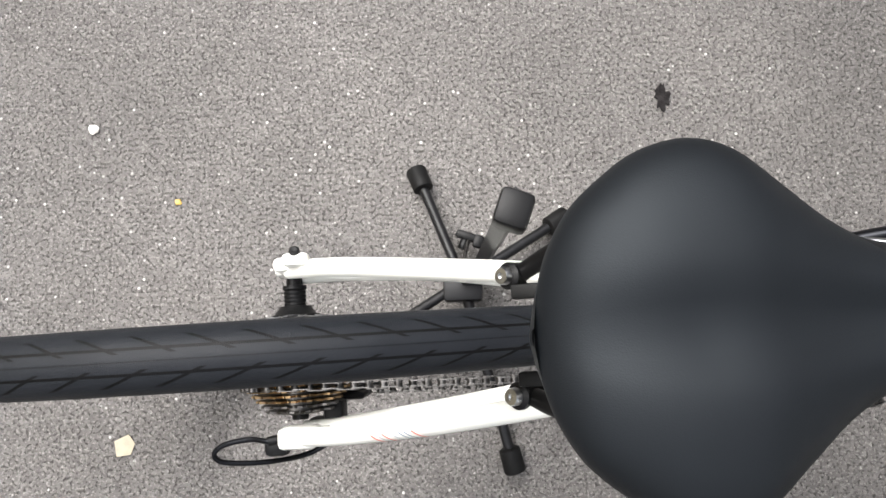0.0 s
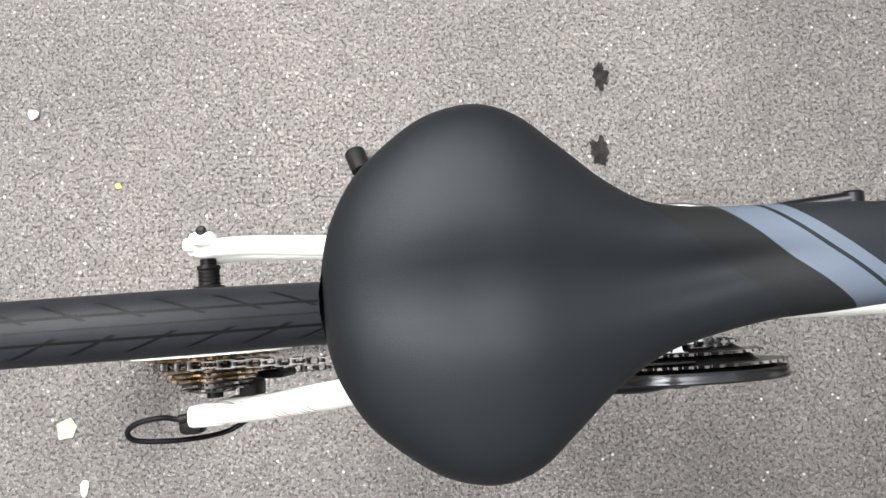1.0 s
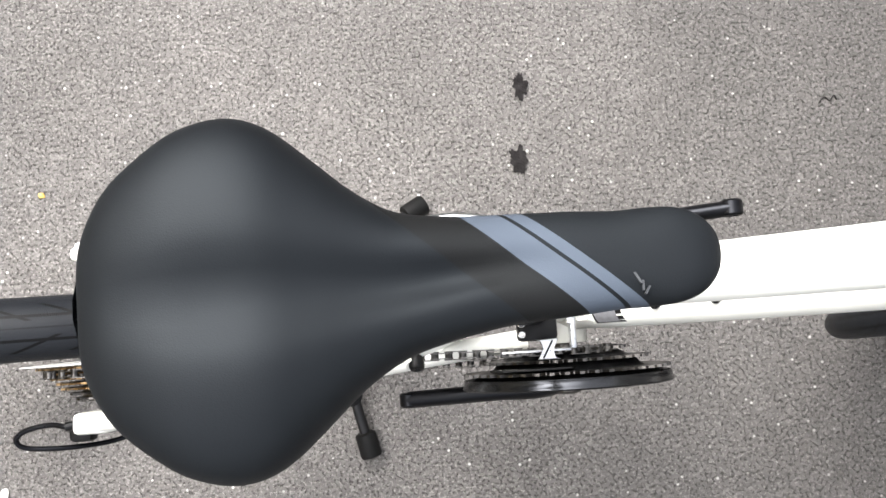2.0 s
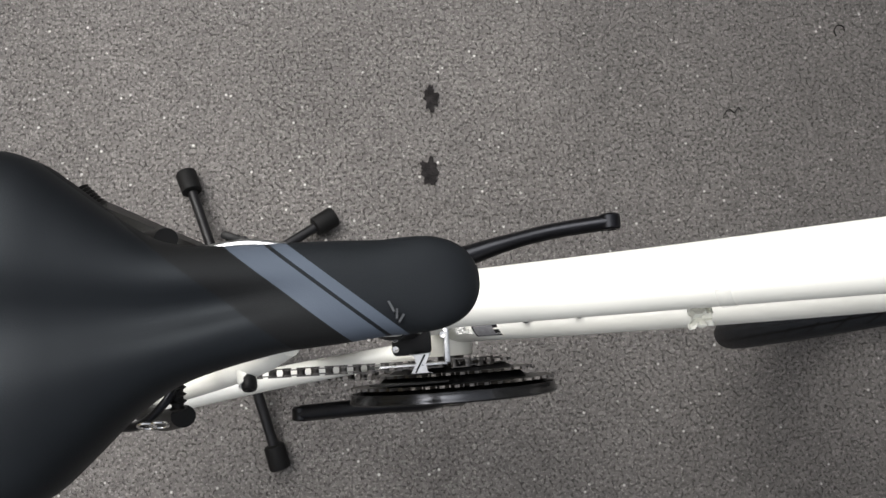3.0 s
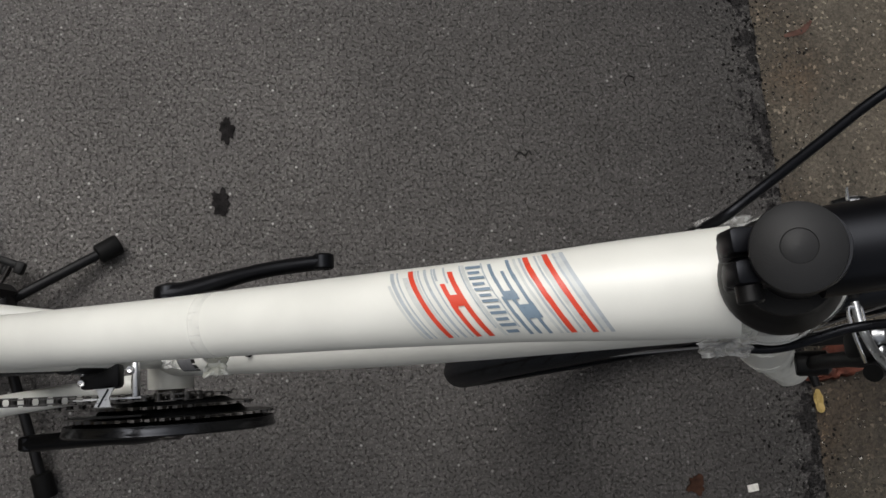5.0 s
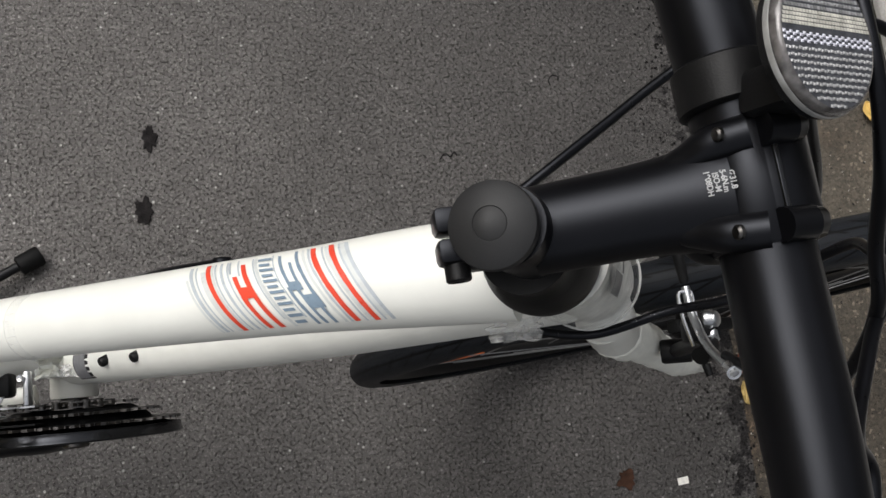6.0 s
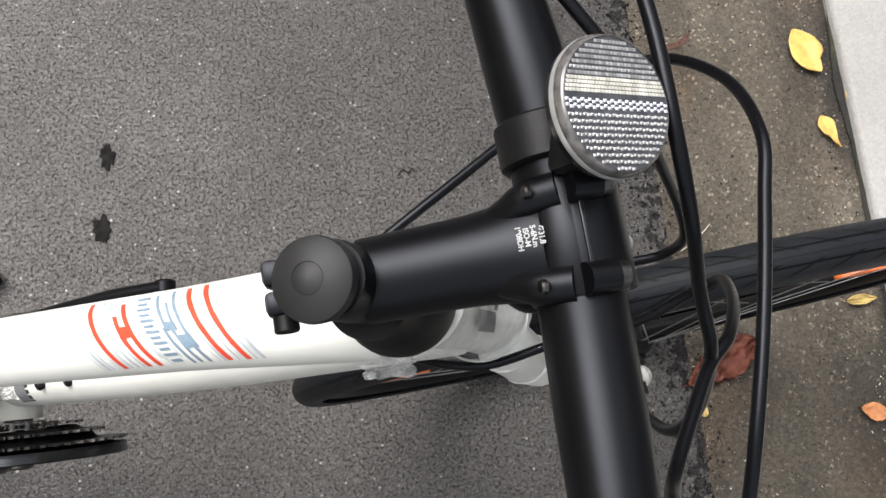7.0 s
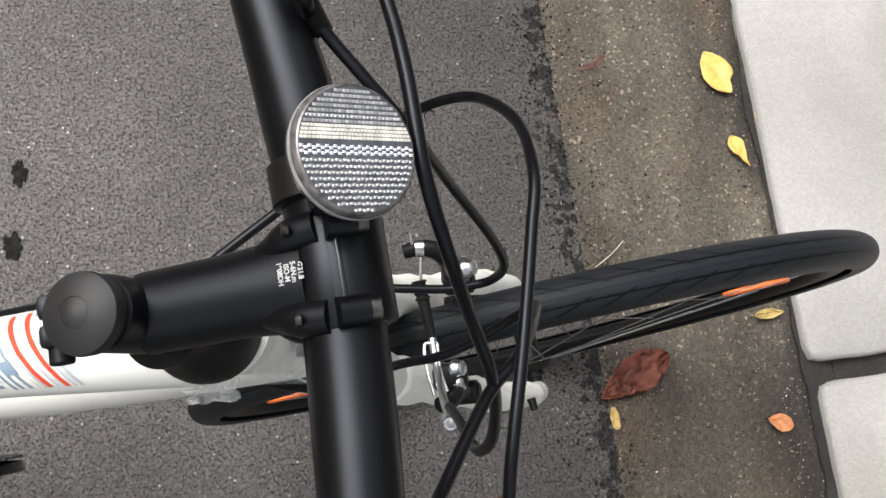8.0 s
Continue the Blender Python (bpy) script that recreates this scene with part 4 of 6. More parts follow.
part("top_cap", lathe([(0.0130, -0.004), (0.0135, 0.0), (0.0131, 0.0020), (0.0106, 0.0036), (0.0052, 0.0049), (0.0050, 0.0047), (0.0047, 0.0049), (0.0, 0.0053)], 40, turned(along(0.007) + Vector((-0.0030, 0, 0)), -STEER_DIR)), "cap", stem, "domed black rubber top cap")
face_bits = [lathe([(0.0154, -0.0174), (0.0158, -0.0164), (0.0158, 0.0164), (0.0154, 0.0174)], 36, Matrix.Translation(BAR + Vector((0.0022, 0, 0.0))) @ ACROSS)]
face_plate = part("faceplate", merge(*face_bits), "black", stem, "black handlebar faceplate")
part("clamp_slot", block((0.0016, 0.036, 0.005), (0, 0, 0), 0.0004, Matrix.Translation(BAR + Vector((0.0006, 0, 0.0142)))), "gloss", stem, "dark slot between stem and faceplate")
for s in (1, -1):
    q = BAR + Vector((0.0015, s * 0.0140, 0.0165))
    part("bolt_lug", sweep([q + Vector((-0.004, 0, 0)), q + Vector((0.0055, 0, -0.002))], 0.0050, 18), "black", face_plate)
    part("bolt", lathe([(0.0042, 0.0), (0.0042, 0.004), (0.0036, 0.0046), (0.0022, 0.0046), (0.0022, 0.002), (0.0, 0.002)], 18, turned(q + Vector((0.0048, 0, -0.0018)), (1, 0, -0.18))), "dark_steel", face_plate, "steel hex bolt")
q = stem_base - STEER_DIR * 0.010 + Vector((-0.0185, -0.0078, -0.001))
part("clamp_bolt", lathe([(0.0040, 0.0), (0.0040, 0.0050), (0.0034, 0.0056), (0.0022, 0.0056), (0.0020, 0.003), (0.0, 0.003)], 18, turned(q, (0, -1, 0))), "matte", stem, "black clamp bolt")
for s in (1, -1):
    part("bolt_end", lathe([(0.0022, 0.0), (0.0022, 0.0012), (0.0016, 0.0018), (0.0, 0.0018)], 14, turned(BAR + Vector((-0.0140, s * 0.0142, 0.0145)), (-1, 0, 0.2))), "dark_steel", stem, "steel bolt end")

BAR_LINE = [(0, 0, 0), (-0.002, 0.040, 0.001), (-0.0105, 0.10, 0.005), (-0.026, 0.18, 0.009), (-0.050, 0.28, 0.010)]
bar_pts = [BAR + Vector((x + 0.022 * min(y, 0.06) + 0.060 * max(0.0, min(y, 0.14) - 0.06), -y, z + 0.085 * max(0.0, min(y, 0.16) - 0.02))) for x, y, z in reversed(BAR_LINE[1:])] + [BAR + Vector(q) for q in BAR_LINE]
bar_path = smooth_path(bar_pts, 8)


def bar_radius(y):
    thin = 0.0030 if y > 0 else 0.0018
    y = abs(y)
    return 0.0138 if y < 0.055 else 0.0138 - thin * min((y - 0.055) / 0.06, 1.0)


handlebar = part("handlebar", sweep(bar_path, [bar_radius(q.y) for q in bar_path], 32, up=(0, 0, 1)), "black", bicycle, "satin black tapered riser handlebar", STEER)
for s in (1, -1):
    dx, dz = (0.0, 0.0) if s > 0 else (0.0061, 0.0119)
    grip_path = smooth_path([BAR + Vector((-0.026 + dx, s * 0.18, 0.009 + dz)), BAR + Vector((-0.038 + dx, s * 0.23, 0.0095 + dz)), BAR + Vector((-0.051 + dx, s * 0.285, 0.010 + dz))], 6)
    part("grip", sweep(grip_path, 0.0155, 24, up=(0, 0, 1)), "rubber", handlebar, "black rubber grip")


def print_text(words, centre, size, parent, mat):
    """Small printing on the stem's crown, that reads from its left side to its right."""
    curve = bpy.data.curves.new("printing", "FONT")
    curve.body, curve.size, curve.align_x = words, size, "CENTER"
    curve.offset = 0.00007
    tmp = new("printing", curve)
    me = bpy.data.meshes.new_from_object(tmp.evaluated_get(bpy.context.evaluated_depsgraph_get()))
    bpy.data.objects.remove(tmp)
    me.materials.clear()
    me.materials.append(M[mat])
    for v in me.vertices:
        x, y = centre[0] + v.co.y, centre[1] - v.co.x
        v.co = stem_top(x, y)
    ob = new("printing", me)
    ob.parent = parent
    ob["label"] = "small white printed figures"
    return ob


def stem_top(x, y):
    t = (x - stem_base.x) / (BAR.x - stem_base.x)
    z = stem_base.z + (BAR.z - stem_base.z) * t
    return Vector((x, y, z + 0.0154 * math.sqrt(max(1 - (y / 0.0176) ** 2, 0.0)) + 0.0009))


for k, words in enumerate(("\u00d831.8", "5-6N.m", "ISO-M", "1908DH")):
    print_text(words, (0.8166 - 0.0021 * k, 0.0015), 0.0022, stem, "print")

# bar reflector
REF_N = Vector((0.41, -0.05, 0.90)).normalized()
REF_AT = Vector((0.8340, 0.0394, 1.011))
ref_m = BIKE.inverted() @ turned(REF_AT, REF_N) @ Matrix.Rotation(radians(11), 4, "Z") @ Matrix.Scale(1.05, 4)


def lens_rows(radius, lo, hi, pitch, part_from, part_to, height, cell, lean=0.0):
    """Beaded prism ridges across a strip of the lens; each fills part of its row."""
    verts, faces = [], []
    rows = max(1, round((hi - lo) / pitch))
    pitch = (hi - lo) / rows
    for i in range(rows):
        x0, x1 = lo + (i + part_from) * pitch, lo + (i + part_to) * pitch
        reach = math.sqrt(max(radius * radius - max(abs(x0), abs(x1)) ** 2, 0.0))
        n = max(1, int(2 * reach / cell))
        for j in range(n):
            y0 = -reach + 2 * reach * j / n
            y1 = y0 + 1.84 * reach / n
            slip = lean * (y1 - y0) if j % 2 else -lean * (y1 - y0)
            base = len(verts)
            top = (x0 + x1) / 2 + slip
            verts += [(x0 + slip, y0, 0), (x1 + slip, y0, 0), (x1 + slip, y1, 0), (x0 + slip, y1, 0), (top, y0 + (y1 - y0) * 0.3, height), (top, y0 + (y1 - y0) * 0.7, height)]
            faces += [(base, base + 1, base + 4), (base + 1, base + 2, base + 5, base + 4), (base + 2, base + 3, base + 5), (base + 3, base, base + 4, base + 5)]
    return mesh_from(verts, faces, False)


LENS_R = 0.0180
reflector = part("front_reflector", lathe([(0.0180, -0.0042), (0.0190, -0.0036), (0.0194, -0.0016), (0.0186, -0.0010), (0.0, -0.0010)], 48, ref_m), "gloss", bicycle, "round clear prismatic reflector on the handlebar")
part("rim", lathe([(0.0190, -0.0016), (0.0196, -0.0012), (0.0197, 0.0000), (0.0195, 0.0004), (0.0190, 0.0002)], 64, ref_m, close=True), "prism_rim", reflector, "bright clear plastic rim")
part("lens_wall", lathe([(0.0194, 0.0006), (0.0193, 0.0012), (0.0189, 0.0025), (0.0184, 0.0031), (0.0181, 0.0032), (0.0178, 0.0024), (0.0186, -0.0008)], 64, ref_m, close=True), "lens_wall", reflector, "thick clear side of the lens")
part("backing", lathe([(0.0182, 0.0024), (0.0182, 0.0030), (0.0, 0.0030)], 48, ref_m), "prism_dark", reflector, "floor between the prism rows, painted dark for unlit prisms")
# prism reflections are put into the colours, zone by zone
for lo, hi, pitch, f0, f1, height, cell, lean, mat, name, look_of in (
        (0.0072, 0.0176, 0.00140, 0.0, 0.62, 0.00022, 0.00125, 0.0, "prism", "lens", "clear lens field of small square prisms"),
        (0.0026, 0.0070, 0.00110, 0.0, 0.80, 0.00016, 0.0012, 0.0, "prism_band", "lens_band", "pale beaded lens band, a bright reflection put into its colour"),
        (-0.0016, 0.0014, 0.00150, 0.0, 0.58, 0.00028, 0.00125, 0.22, "prism_bright", "bright_band", "zigzag prism rows with bright reflections put into their colour"),
        (-0.0177, -0.0020, 0.00168, 0.0, 0.48, 0.00030, 0.00125, 0.08, "prism", "lens", "clear lens field of ridged prism rows")):
    lens_bm = lens_rows(LENS_R, lo, hi, pitch, f0, f1, height, cell, lean)
    bmesh.ops.transform(lens_bm, matrix=ref_m @ Matrix.Translation((0, 0, 0.0031)), verts=lens_bm.verts)
    tagged(part(name, lens_bm, mat, reflector, look_of), kind="stuff")
band_at = BAR + Vector((-0.002, 0.032, 0.001))
part("bracket", merge(lathe([(0.0142, -0.0075), (0.0155, -0.0065), (0.0155, 0.0065), (0.0142, 0.0075)], 32, STEER @ turned(band_at, (-0.03, 1, 0))), block((0.014, 0.012, 0.02), (0, 0, 0), 0.003, BIKE.inverted() @ turned(REF_AT - REF_N * 0.016 + Vector((0.002, -0.008, 0)), REF_N))), "matte", reflector, "black plastic clamp band")

# saddle
SADDLE_ROWS = [  # x, half width, crown height, rim height
    (0.1760, 0.004, 0.800, 0.795), (0.1785, 0.020, 0.812, 0.792), (0.1830, 0.034, 0.820, 0.790), (0.1920, 0.0495, 0.827, 0.787), (0.2050, 0.0620, 0.832, 0.784), (0.2200, 0.0720, 0.835, 0.782),
    (0.2380, 0.0758, 0.836, 0.781), (0.2540, 0.0705, 0.835, 0.781), (0.2700, 0.0568, 0.833, 0.782), (0.2860, 0.0420, 0.830, 0.784), (0.3020, 0.0316, 0.828, 0.787), (0.3200, 0.0268, 0.827, 0.790),
    (0.3450, 0.0236, 0.827, 0.793), (0.3720, 0.0220, 0.828, 0.795)]
for u in (0.0, 0.25, 0.5, 0.68, 0.8, 0.88, 0.94, 0.975, 0.993, 1.0):  # the blunt nose
    SADDLE_ROWS.append((0.3890 + 0.0402 * u, 0.0204 * max(1 - u ** 3.9, 0.0) ** 0.5 + 0.0002, 0.813 + 0.015 * max(1 - u ** 4.0, 0.0) ** 0.5, 0.797 + 0.014 * min(1.0, u * 2)))


def saddle_bm():
    rows = []
    for x, w, h, r in SADDLE_ROWS:
        f = max(0.0, min(1.0, (0.345 - x) / 0.09))  # the tail is kicked up
        rows.append((0.1755 + (x - 0.176) * 1.0095, w * 0.961, h + 0.0155 * f, r + 0.0305 * f + 0.012 * (1 - f) * max(0.0, min(1.0, (0.425 - x) / 0.04))))
    dense = smooth_path([(x, w, h) for x, w, h, _ in rows], 4)
    rims = smooth_path([(x, r, 0) for x, _, _, r in rows], 4)
    cols = 36
    verts, faces = [], []
    for q, rr in zip(dense, rims):
        x, w, top, rim = q.x, max(q.y, 0.0004), q.z, rr.y
        lift = 0.0085 * max(0.0, (x - 0.27) / 0.16)  # the nose points up a little
        top, rim = top + lift, rim + lift
        aside = -0.0036 * max(0.0, min(1.0, (0.35 - x) / 0.05))
        groove = 0.0072 * max(0.0, min(1.0, (0.372 - x) / 0.05)) * max(0.0, min(1.0, (x - 0.172) / 0.06))
        for k in range(cols + 1):
            a = math.pi * (k / cols) 
            c, s = math.cos(a), math.sin(a)
            power = 0.62
            y = w * math.copysign(abs(c) ** 0.80, c)
            z = rim + (top - rim) * s ** power
            z -= groove * math.exp(-(y / (0.0062 + 0.0078 * max(0.0, min(1.0, (0.335 - x) / 0.08)))) ** 2)
            verts.append((x, y + aside, z))
        for k in range(1, 8):
            t = k / 8
            verts.append((x, (-w + 2 * w * t) * 0.97 + aside, rim - 0.022 * max(0.15, min(1.0, (0.434 - x) / 0.03)) * (1 - 0.35 * abs(2 * t - 1) ** 4)))
    per = cols + 1 + 7
    for k in range(len(dense) - 1):
        for j in range(per):
            i = (j + 1) % per
            faces.append((k * per + j, k * per + i, (k + 1) * per + i, (k + 1) * per + j))
    faces.append(tuple(range(per)))
    faces.append(tuple(range((len(dense) - 1) * per, len(dense) * per)))
    return mesh_from(verts, faces)


saddle = part("saddle", saddle_bm(), "saddle", bicycle, "wide black padded saddle with slate-blue bands", Matrix.Translation((0, 0.0005, 0)) @ BACK, 75)
for s in (1, -1):
    f = 1.0 if s > 0 else -0.62
    rail = smooth_path([(0.205, f * 0.040, 0.778), (0.235, f * 0.034, 0.766), (0.27, f * 0.028, 0.763), (0.300, f * 0.0272, 0.763), (0.325, f * 0.0292, 0.764), (0.345, f * 0.0255, 0.770), (0.37, f * 0.017, 0.778), (0.405, f * 0.008, 0.790)], 8)
    part("rail", sweep(rail, 0.0025, 12), "alloy", saddle, "bare steel saddle rail")
for k, (dx, dy, lx) in enumerate(((0.0, 0.0018, 0.0008), (0.0022, -0.0012, 0.0007), (0.004, -0.0034, 0.0007))):
    part("logo_mark", block((0.0009, 0.0066 - k * 0.0010, 0.0012), (0, 0, 0), 0, Matrix.Translation((0.3945 + dx, -0.0095 + dy, 0.8342 - 0.0005 * k)) @ pose(0, 0, 0, -18, 0, 25 - 30 * k)), "faint_print", saddle, "small pale brand mark")
seatpost = part("seatpost", merge(sweep([(0.327, 0, 0.655), (0.3060, 0, 0.725), (0.3015, 0, 0.742)], 0.0138, 24), block((0.045, 0.052, 0.018), (0.300, 0, 0.752), 0.004)), "matte", bicycle, "black seatpost and saddle clamp", BACK)
part("seat_collar", lathe([(0.0180, -0.009), (0.0200, -0.008), (0.0200, 0.008), (0.0180, 0.009)], 32, turned((0.3245, 0, 0.667), (-0.29, 0, 1))), "matte", bicycle, "black seat collar")


# ---- drivetrain ----
def toothed(teeth, root, tip, thick, hole):
    """A sprocket disc with teeth, flat in x and y."""
    out = []
    for k in range(teeth):
        for da, r in ((-0.46, root), (-0.16, tip), (0.16, tip), (0.46, root)):
            a = 2 * math.pi * (k + da) / teeth
            out.append((r * math.cos(a), r * math.sin(a)))
    n = len(out)
    inner = [(hole * math.cos(2 * math.pi * k / n), hole * math.sin(2 * math.pi * k / n)) for k in range(n)]
    verts = [(x, y, z) for z in (-thick / 2, thick / 2) for ring in (out, inner) for x, y in ring]
    faces = []
    for k in range(n):
        j = (k + 1) % n
        faces += [(k, j, n + j, n + k), (2 * n + k, 3 * n + k, 3 * n + j, 2 * n + j), (k, 2 * n + k, 2 * n + j, j), (n + k, n + j, 3 * n + j, 3 * n + k)]
    return mesh_from(verts, faces, False)


PITCH = 0.0127
SIDE = BACK @ Matrix.Translation(REAR) @ ACROSS
part("spoke_guard", lathe([(0.024, 0.0215), (0.072, 0.0235), (0.0725, 0.0245), (0.024, 0.0228)], 60, SIDE, close=True), "guard", rear_wheel, "pale plastic spoke guard disc", (BACK @ Matrix.Translation(REAR)).inverted())
cassette = part("cassette", lathe([(0.018, 0.026), (0.021, 0.027), (0.021, 0.060), (0.018, 0.062)], 30, SIDE), "dark_steel", bicycle, "stack of dark and bronze-tinted rear sprockets")
for k, teeth in enumerate((28, 24, 22, 20, 18, 16, 14)):
    r = teeth * PITCH / (2 * math.pi)
    part("sprocket", toothed(teeth, r - 0.003, r + 0.003, 0.0018, r * 0.55), "brown_steel" if k < 5 else "dark_steel", cassette, "", SIDE @ Matrix.Translation((0, 0, 0.030 + 0.0048 * k)) @ pose(0, 0, 0, 0, 0, 7 * k))

RINGS = ((28, 0.0435, 0.020), (38, 0.0525, 0.045), (48, 0.0625, 0.075))
crankset = part("crankset", lathe([(0.012, -0.058), (0.013, -0.056), (0.013, 0.084), (0.010, 0.086)], 28, Matrix.Translation(BB) @ ACROSS), "dark_steel", bicycle, "black triple crankset with a chain guard and no pedals")
for teeth, y, hole in RINGS:
    r = teeth * PITCH / (2 * math.pi)
    part("chainring", toothed(teeth, r - 0.0035, r + 0.003, 0.0024, hole), "dark_steel", crankset, "dark steel chainring", Matrix.Translation(BB) @ ACROSS @ Matrix.Translation((0, 0, y)))
part("spider", lathe([(0.030, 0.046), (0.052, 0.0465), (0.066, 0.0535), (0.072, 0.0600), (0.090, 0.0675), (0.090, 0.0700), (0.030, 0.0735)], 60, Matrix.Translation(BB) @ ACROSS), "matte", crankset, "black ring carrier")
part("chain_guard", lathe([(0.086, 0.0745), (0.096, 0.0775), (0.1005, 0.0775), (0.1020, 0.0760), (0.1014, 0.0740), (0.1006, 0.0730), (0.1003, 0.0675), (0.0990, 0.0675), (0.0982, 0.0735), (0.086, 0.0730)], 96, Matrix.Translation(BB) @ ACROSS, close=True), "gloss", crankset, "glossy black plastic chain guard")
for k in range(5):
    a = 2 * math.pi * k / 5 + 0.3
    d = Vector((math.cos(a), 0, math.sin(a)))
    part("spider_arm", sweep([BB + d * 0.012 + Vector((0, -0.070, 0)), BB + d * 0.09 + Vector((0, -0.070, 0))], [(0.009, 0.004), (0.006, 0.003)], 12), "gloss", crankset)


def crank(points, name, label, thick, rooted):
    path = smooth_path(points, 8)
    n = len(path)
    if rooted:
        sizes = [(0.0165 - 0.0060 * min(k / (n * 0.5), 1.0), thick * (1.32 - 0.56 * min(k / (n * 0.6), 1.0))) for k in range(n)]
    else:  # slimmer where it meets the chain guard
        sizes = [(0.0165 - 0.0060 * min(k / (n * 0.5), 1.0), thick * (0.50 + 0.50 * math.sin(math.pi * min(k / (n * 0.8), 0.72)))) for k in range(n)]
    bm = sweep(path, sizes, 18)
    end = lathe([(0.0085, -thick * 0.76), (0.0104, -thick * 0.58), (0.0104, thick * 0.58), (0.0085, thick * 0.76), (0.0062, thick * 0.76), (0.006, 0.0)], 28, Matrix.Translation(path[-1]) @ ACROSS)
    root = None if not rooted else lathe([(0.0140, -0.0170), (0.0158, -0.0150), (0.0162, 0.0040), (0.0150, 0.0085), (0.0110, 0.0105), (0.0, 0.0108)], 30, Matrix.Translation(Vector(points[0])) @ pose(0, 0, 0, -90 if points[0][1] > 0 else 90, 0, 0))
    return part(name, merge(bm, end, root) if rooted else merge(bm, end), "black", crankset, label)


CRANK_DIP = radians(20.3)
cd = Vector((math.cos(CRANK_DIP), 0, math.sin(CRANK_DIP)))
crank([BB + Vector((0, 0.0570, 0)), BB + cd * 0.02 + Vector((0, 0.0590, 0)), BB + cd * 0.06 + Vector((0, 0.0672, 0)), BB + cd * 0.11 + Vector((0, 0.0745, 0)), BB + cd * 0.1675 + Vector((0, 0.0775, 0))], "crank_arm", "black alloy crank arm with an empty pedal eye", 0.0100, True)
crank([BB + Vector((0, -0.079, 0)), BB - cd * 0.03 + Vector((0, -0.080, 0)), BB - cd * 0.08 + Vector((0, -0.082, 0)), BB - cd * 0.1675 + Vector((0, -0.086, 0))], "crank_arm", "black alloy crank arm with an empty pedal eye", 0.0098, False)

# chain, its upper and lower runs
r_back, r_fore = 24 * PITCH / (2 * math.pi), 28 * PITCH / (2 * math.pi)
y_back, y_fore = -0.0350, -0.0435


def link_mesh(outer):
    h, gap = 0.0042, 0.0036 if outer else 0.0024
    bits = []
    for s in (1, -1):
        o = []
        for k in range(20):
            a = 2 * math.pi * k / 20
            cx = PITCH / 2 if math.cos(a) > 0 else -PITCH / 2
            o.append((cx + h * math.cos(a), h * math.sin(a) * (0.8 + 0.2 * abs(math.cos(a)))))
        bits.append(plate(o, 0.0010, Matrix.Translation((0, s * gap, 0)) @ ACROSS))
    for x in (-PITCH / 2, PITCH / 2):
        bits.append(lathe([(0.0036, -gap), (0.0036, gap)], 10, Matrix.Translation((x, 0, 0)) @ ACROSS))
    return merge(*bits)


a_top = REAR + Vector((0, y_back, r_back))
b_top = BB + Vector((-0.008, y_fore, r_fore))
chain = None
count = int((b_top - a_top).length / PITCH)
run = (b_top - a_top).normalized()
turn_to = run.to_track_quat("X", "Z").to_matrix().to_4x4()
for k in range(-4, count + 5):
    if k < 0:
        ang = -k * PITCH / r_back
        q = REAR + Vector((-r_back * math.sin(ang), y_back, r_back * math.cos(ang)))
        rot = Matrix.Rotation(-ang, 4, "Y")
    elif k > count:
        ang = (k - count) * PITCH / r_fore
        q = BB + Vector((r_fore * math.sin(ang) - 0.006, y_fore, r_fore * math.cos(ang)))
        rot = Matrix.Rotation(ang, 4, "Y")
    else:
        q, rot = a_top + run * (k * PITCH), turn_to
    mm = Matrix.Translation(q) @ rot
    if chain is None:
        chain = part("chain", link_mesh(True), "dark_steel", bicycle, "oiled steel chain", mm)
        plain = part("link", link_mesh(False), "chain", chain, "bright inner link", Matrix.Translation((PITCH, 0, 0)))
        links = (chain.data, plain.data)
        inv = mm.inverted()
    else:
        shared("link", links[k % 2], chain, inv @ mm)
low_a, low_b = REAR + Vector((0.035, -0.046, -0.100)), BB + Vector((0.0, -0.054, -r_fore))
low_turn = (low_b - low_a).normalized().to_track_quat("X", "Z").to_matrix().to_4x4()
for k in range(int((low_b - low_a).length / PITCH)):
    shared("link", links[k % 2], chain, inv @ Matrix.Translation(low_a + (low_b - low_a).normalized() * (k * PITCH)) @ low_turn)

# derailleurs
rd = part("rear_derailleur", merge(block((0.034, 0.020, 0.030), (0.018, -0.078, 0.300), 0.005), block((0.030, 0.008, 0.07), (0.040, -0.050, 0.262), 0.004), block((0.02, 0.014, 0.02), (-0.008, -0.083, 0.322), 0.004), block((0.03, 0.012, 0.022), (-0.006, -0.086, 0.345), 0.004), block((0.018, 0.030, 0.04), (0.030, -0.066, 0.325), 0.004), block((0.022, 0.018, 0.022), (-0.020, -0.089, 0.352), 0.005)), "matte", bicycle, "black rear derailleur")
for zz, xx in ((0.282, 0.030), (0.235, 0.046)):
    part("jockey_wheel", toothed(11, 0.0185, 0.0225, 0.004, 0.006), "matte", rd, "black jockey wheel", Matrix.Translation((xx, -0.042, zz)) @ ACROSS)
fd = part("front_derailleur", merge(block((0.034, 0.022, 0.020), (0.400, -0.022, 0.420), 0.004), sweep([(0.384, 0, 0.468), (0.396, 0, 0.428)], 0.0195, 24)), "matte", bicycle, "front derailleur with a bright cage")
part("bracket", block((0.005, 0.030, 0.012), (0.4300, -0.026, 0.424), 0.0015), "alloy", fd, "steel derailleur bracket")
bow = [(-0.0090, -0.0082), (0.0108, -0.0084), (0.0052, -0.0066), (0.0040, 0.0000), (0.0098, 0.0088), (-0.0096, 0.0082), (-0.0046, 0.0064), (-0.0030, 0.0002)]
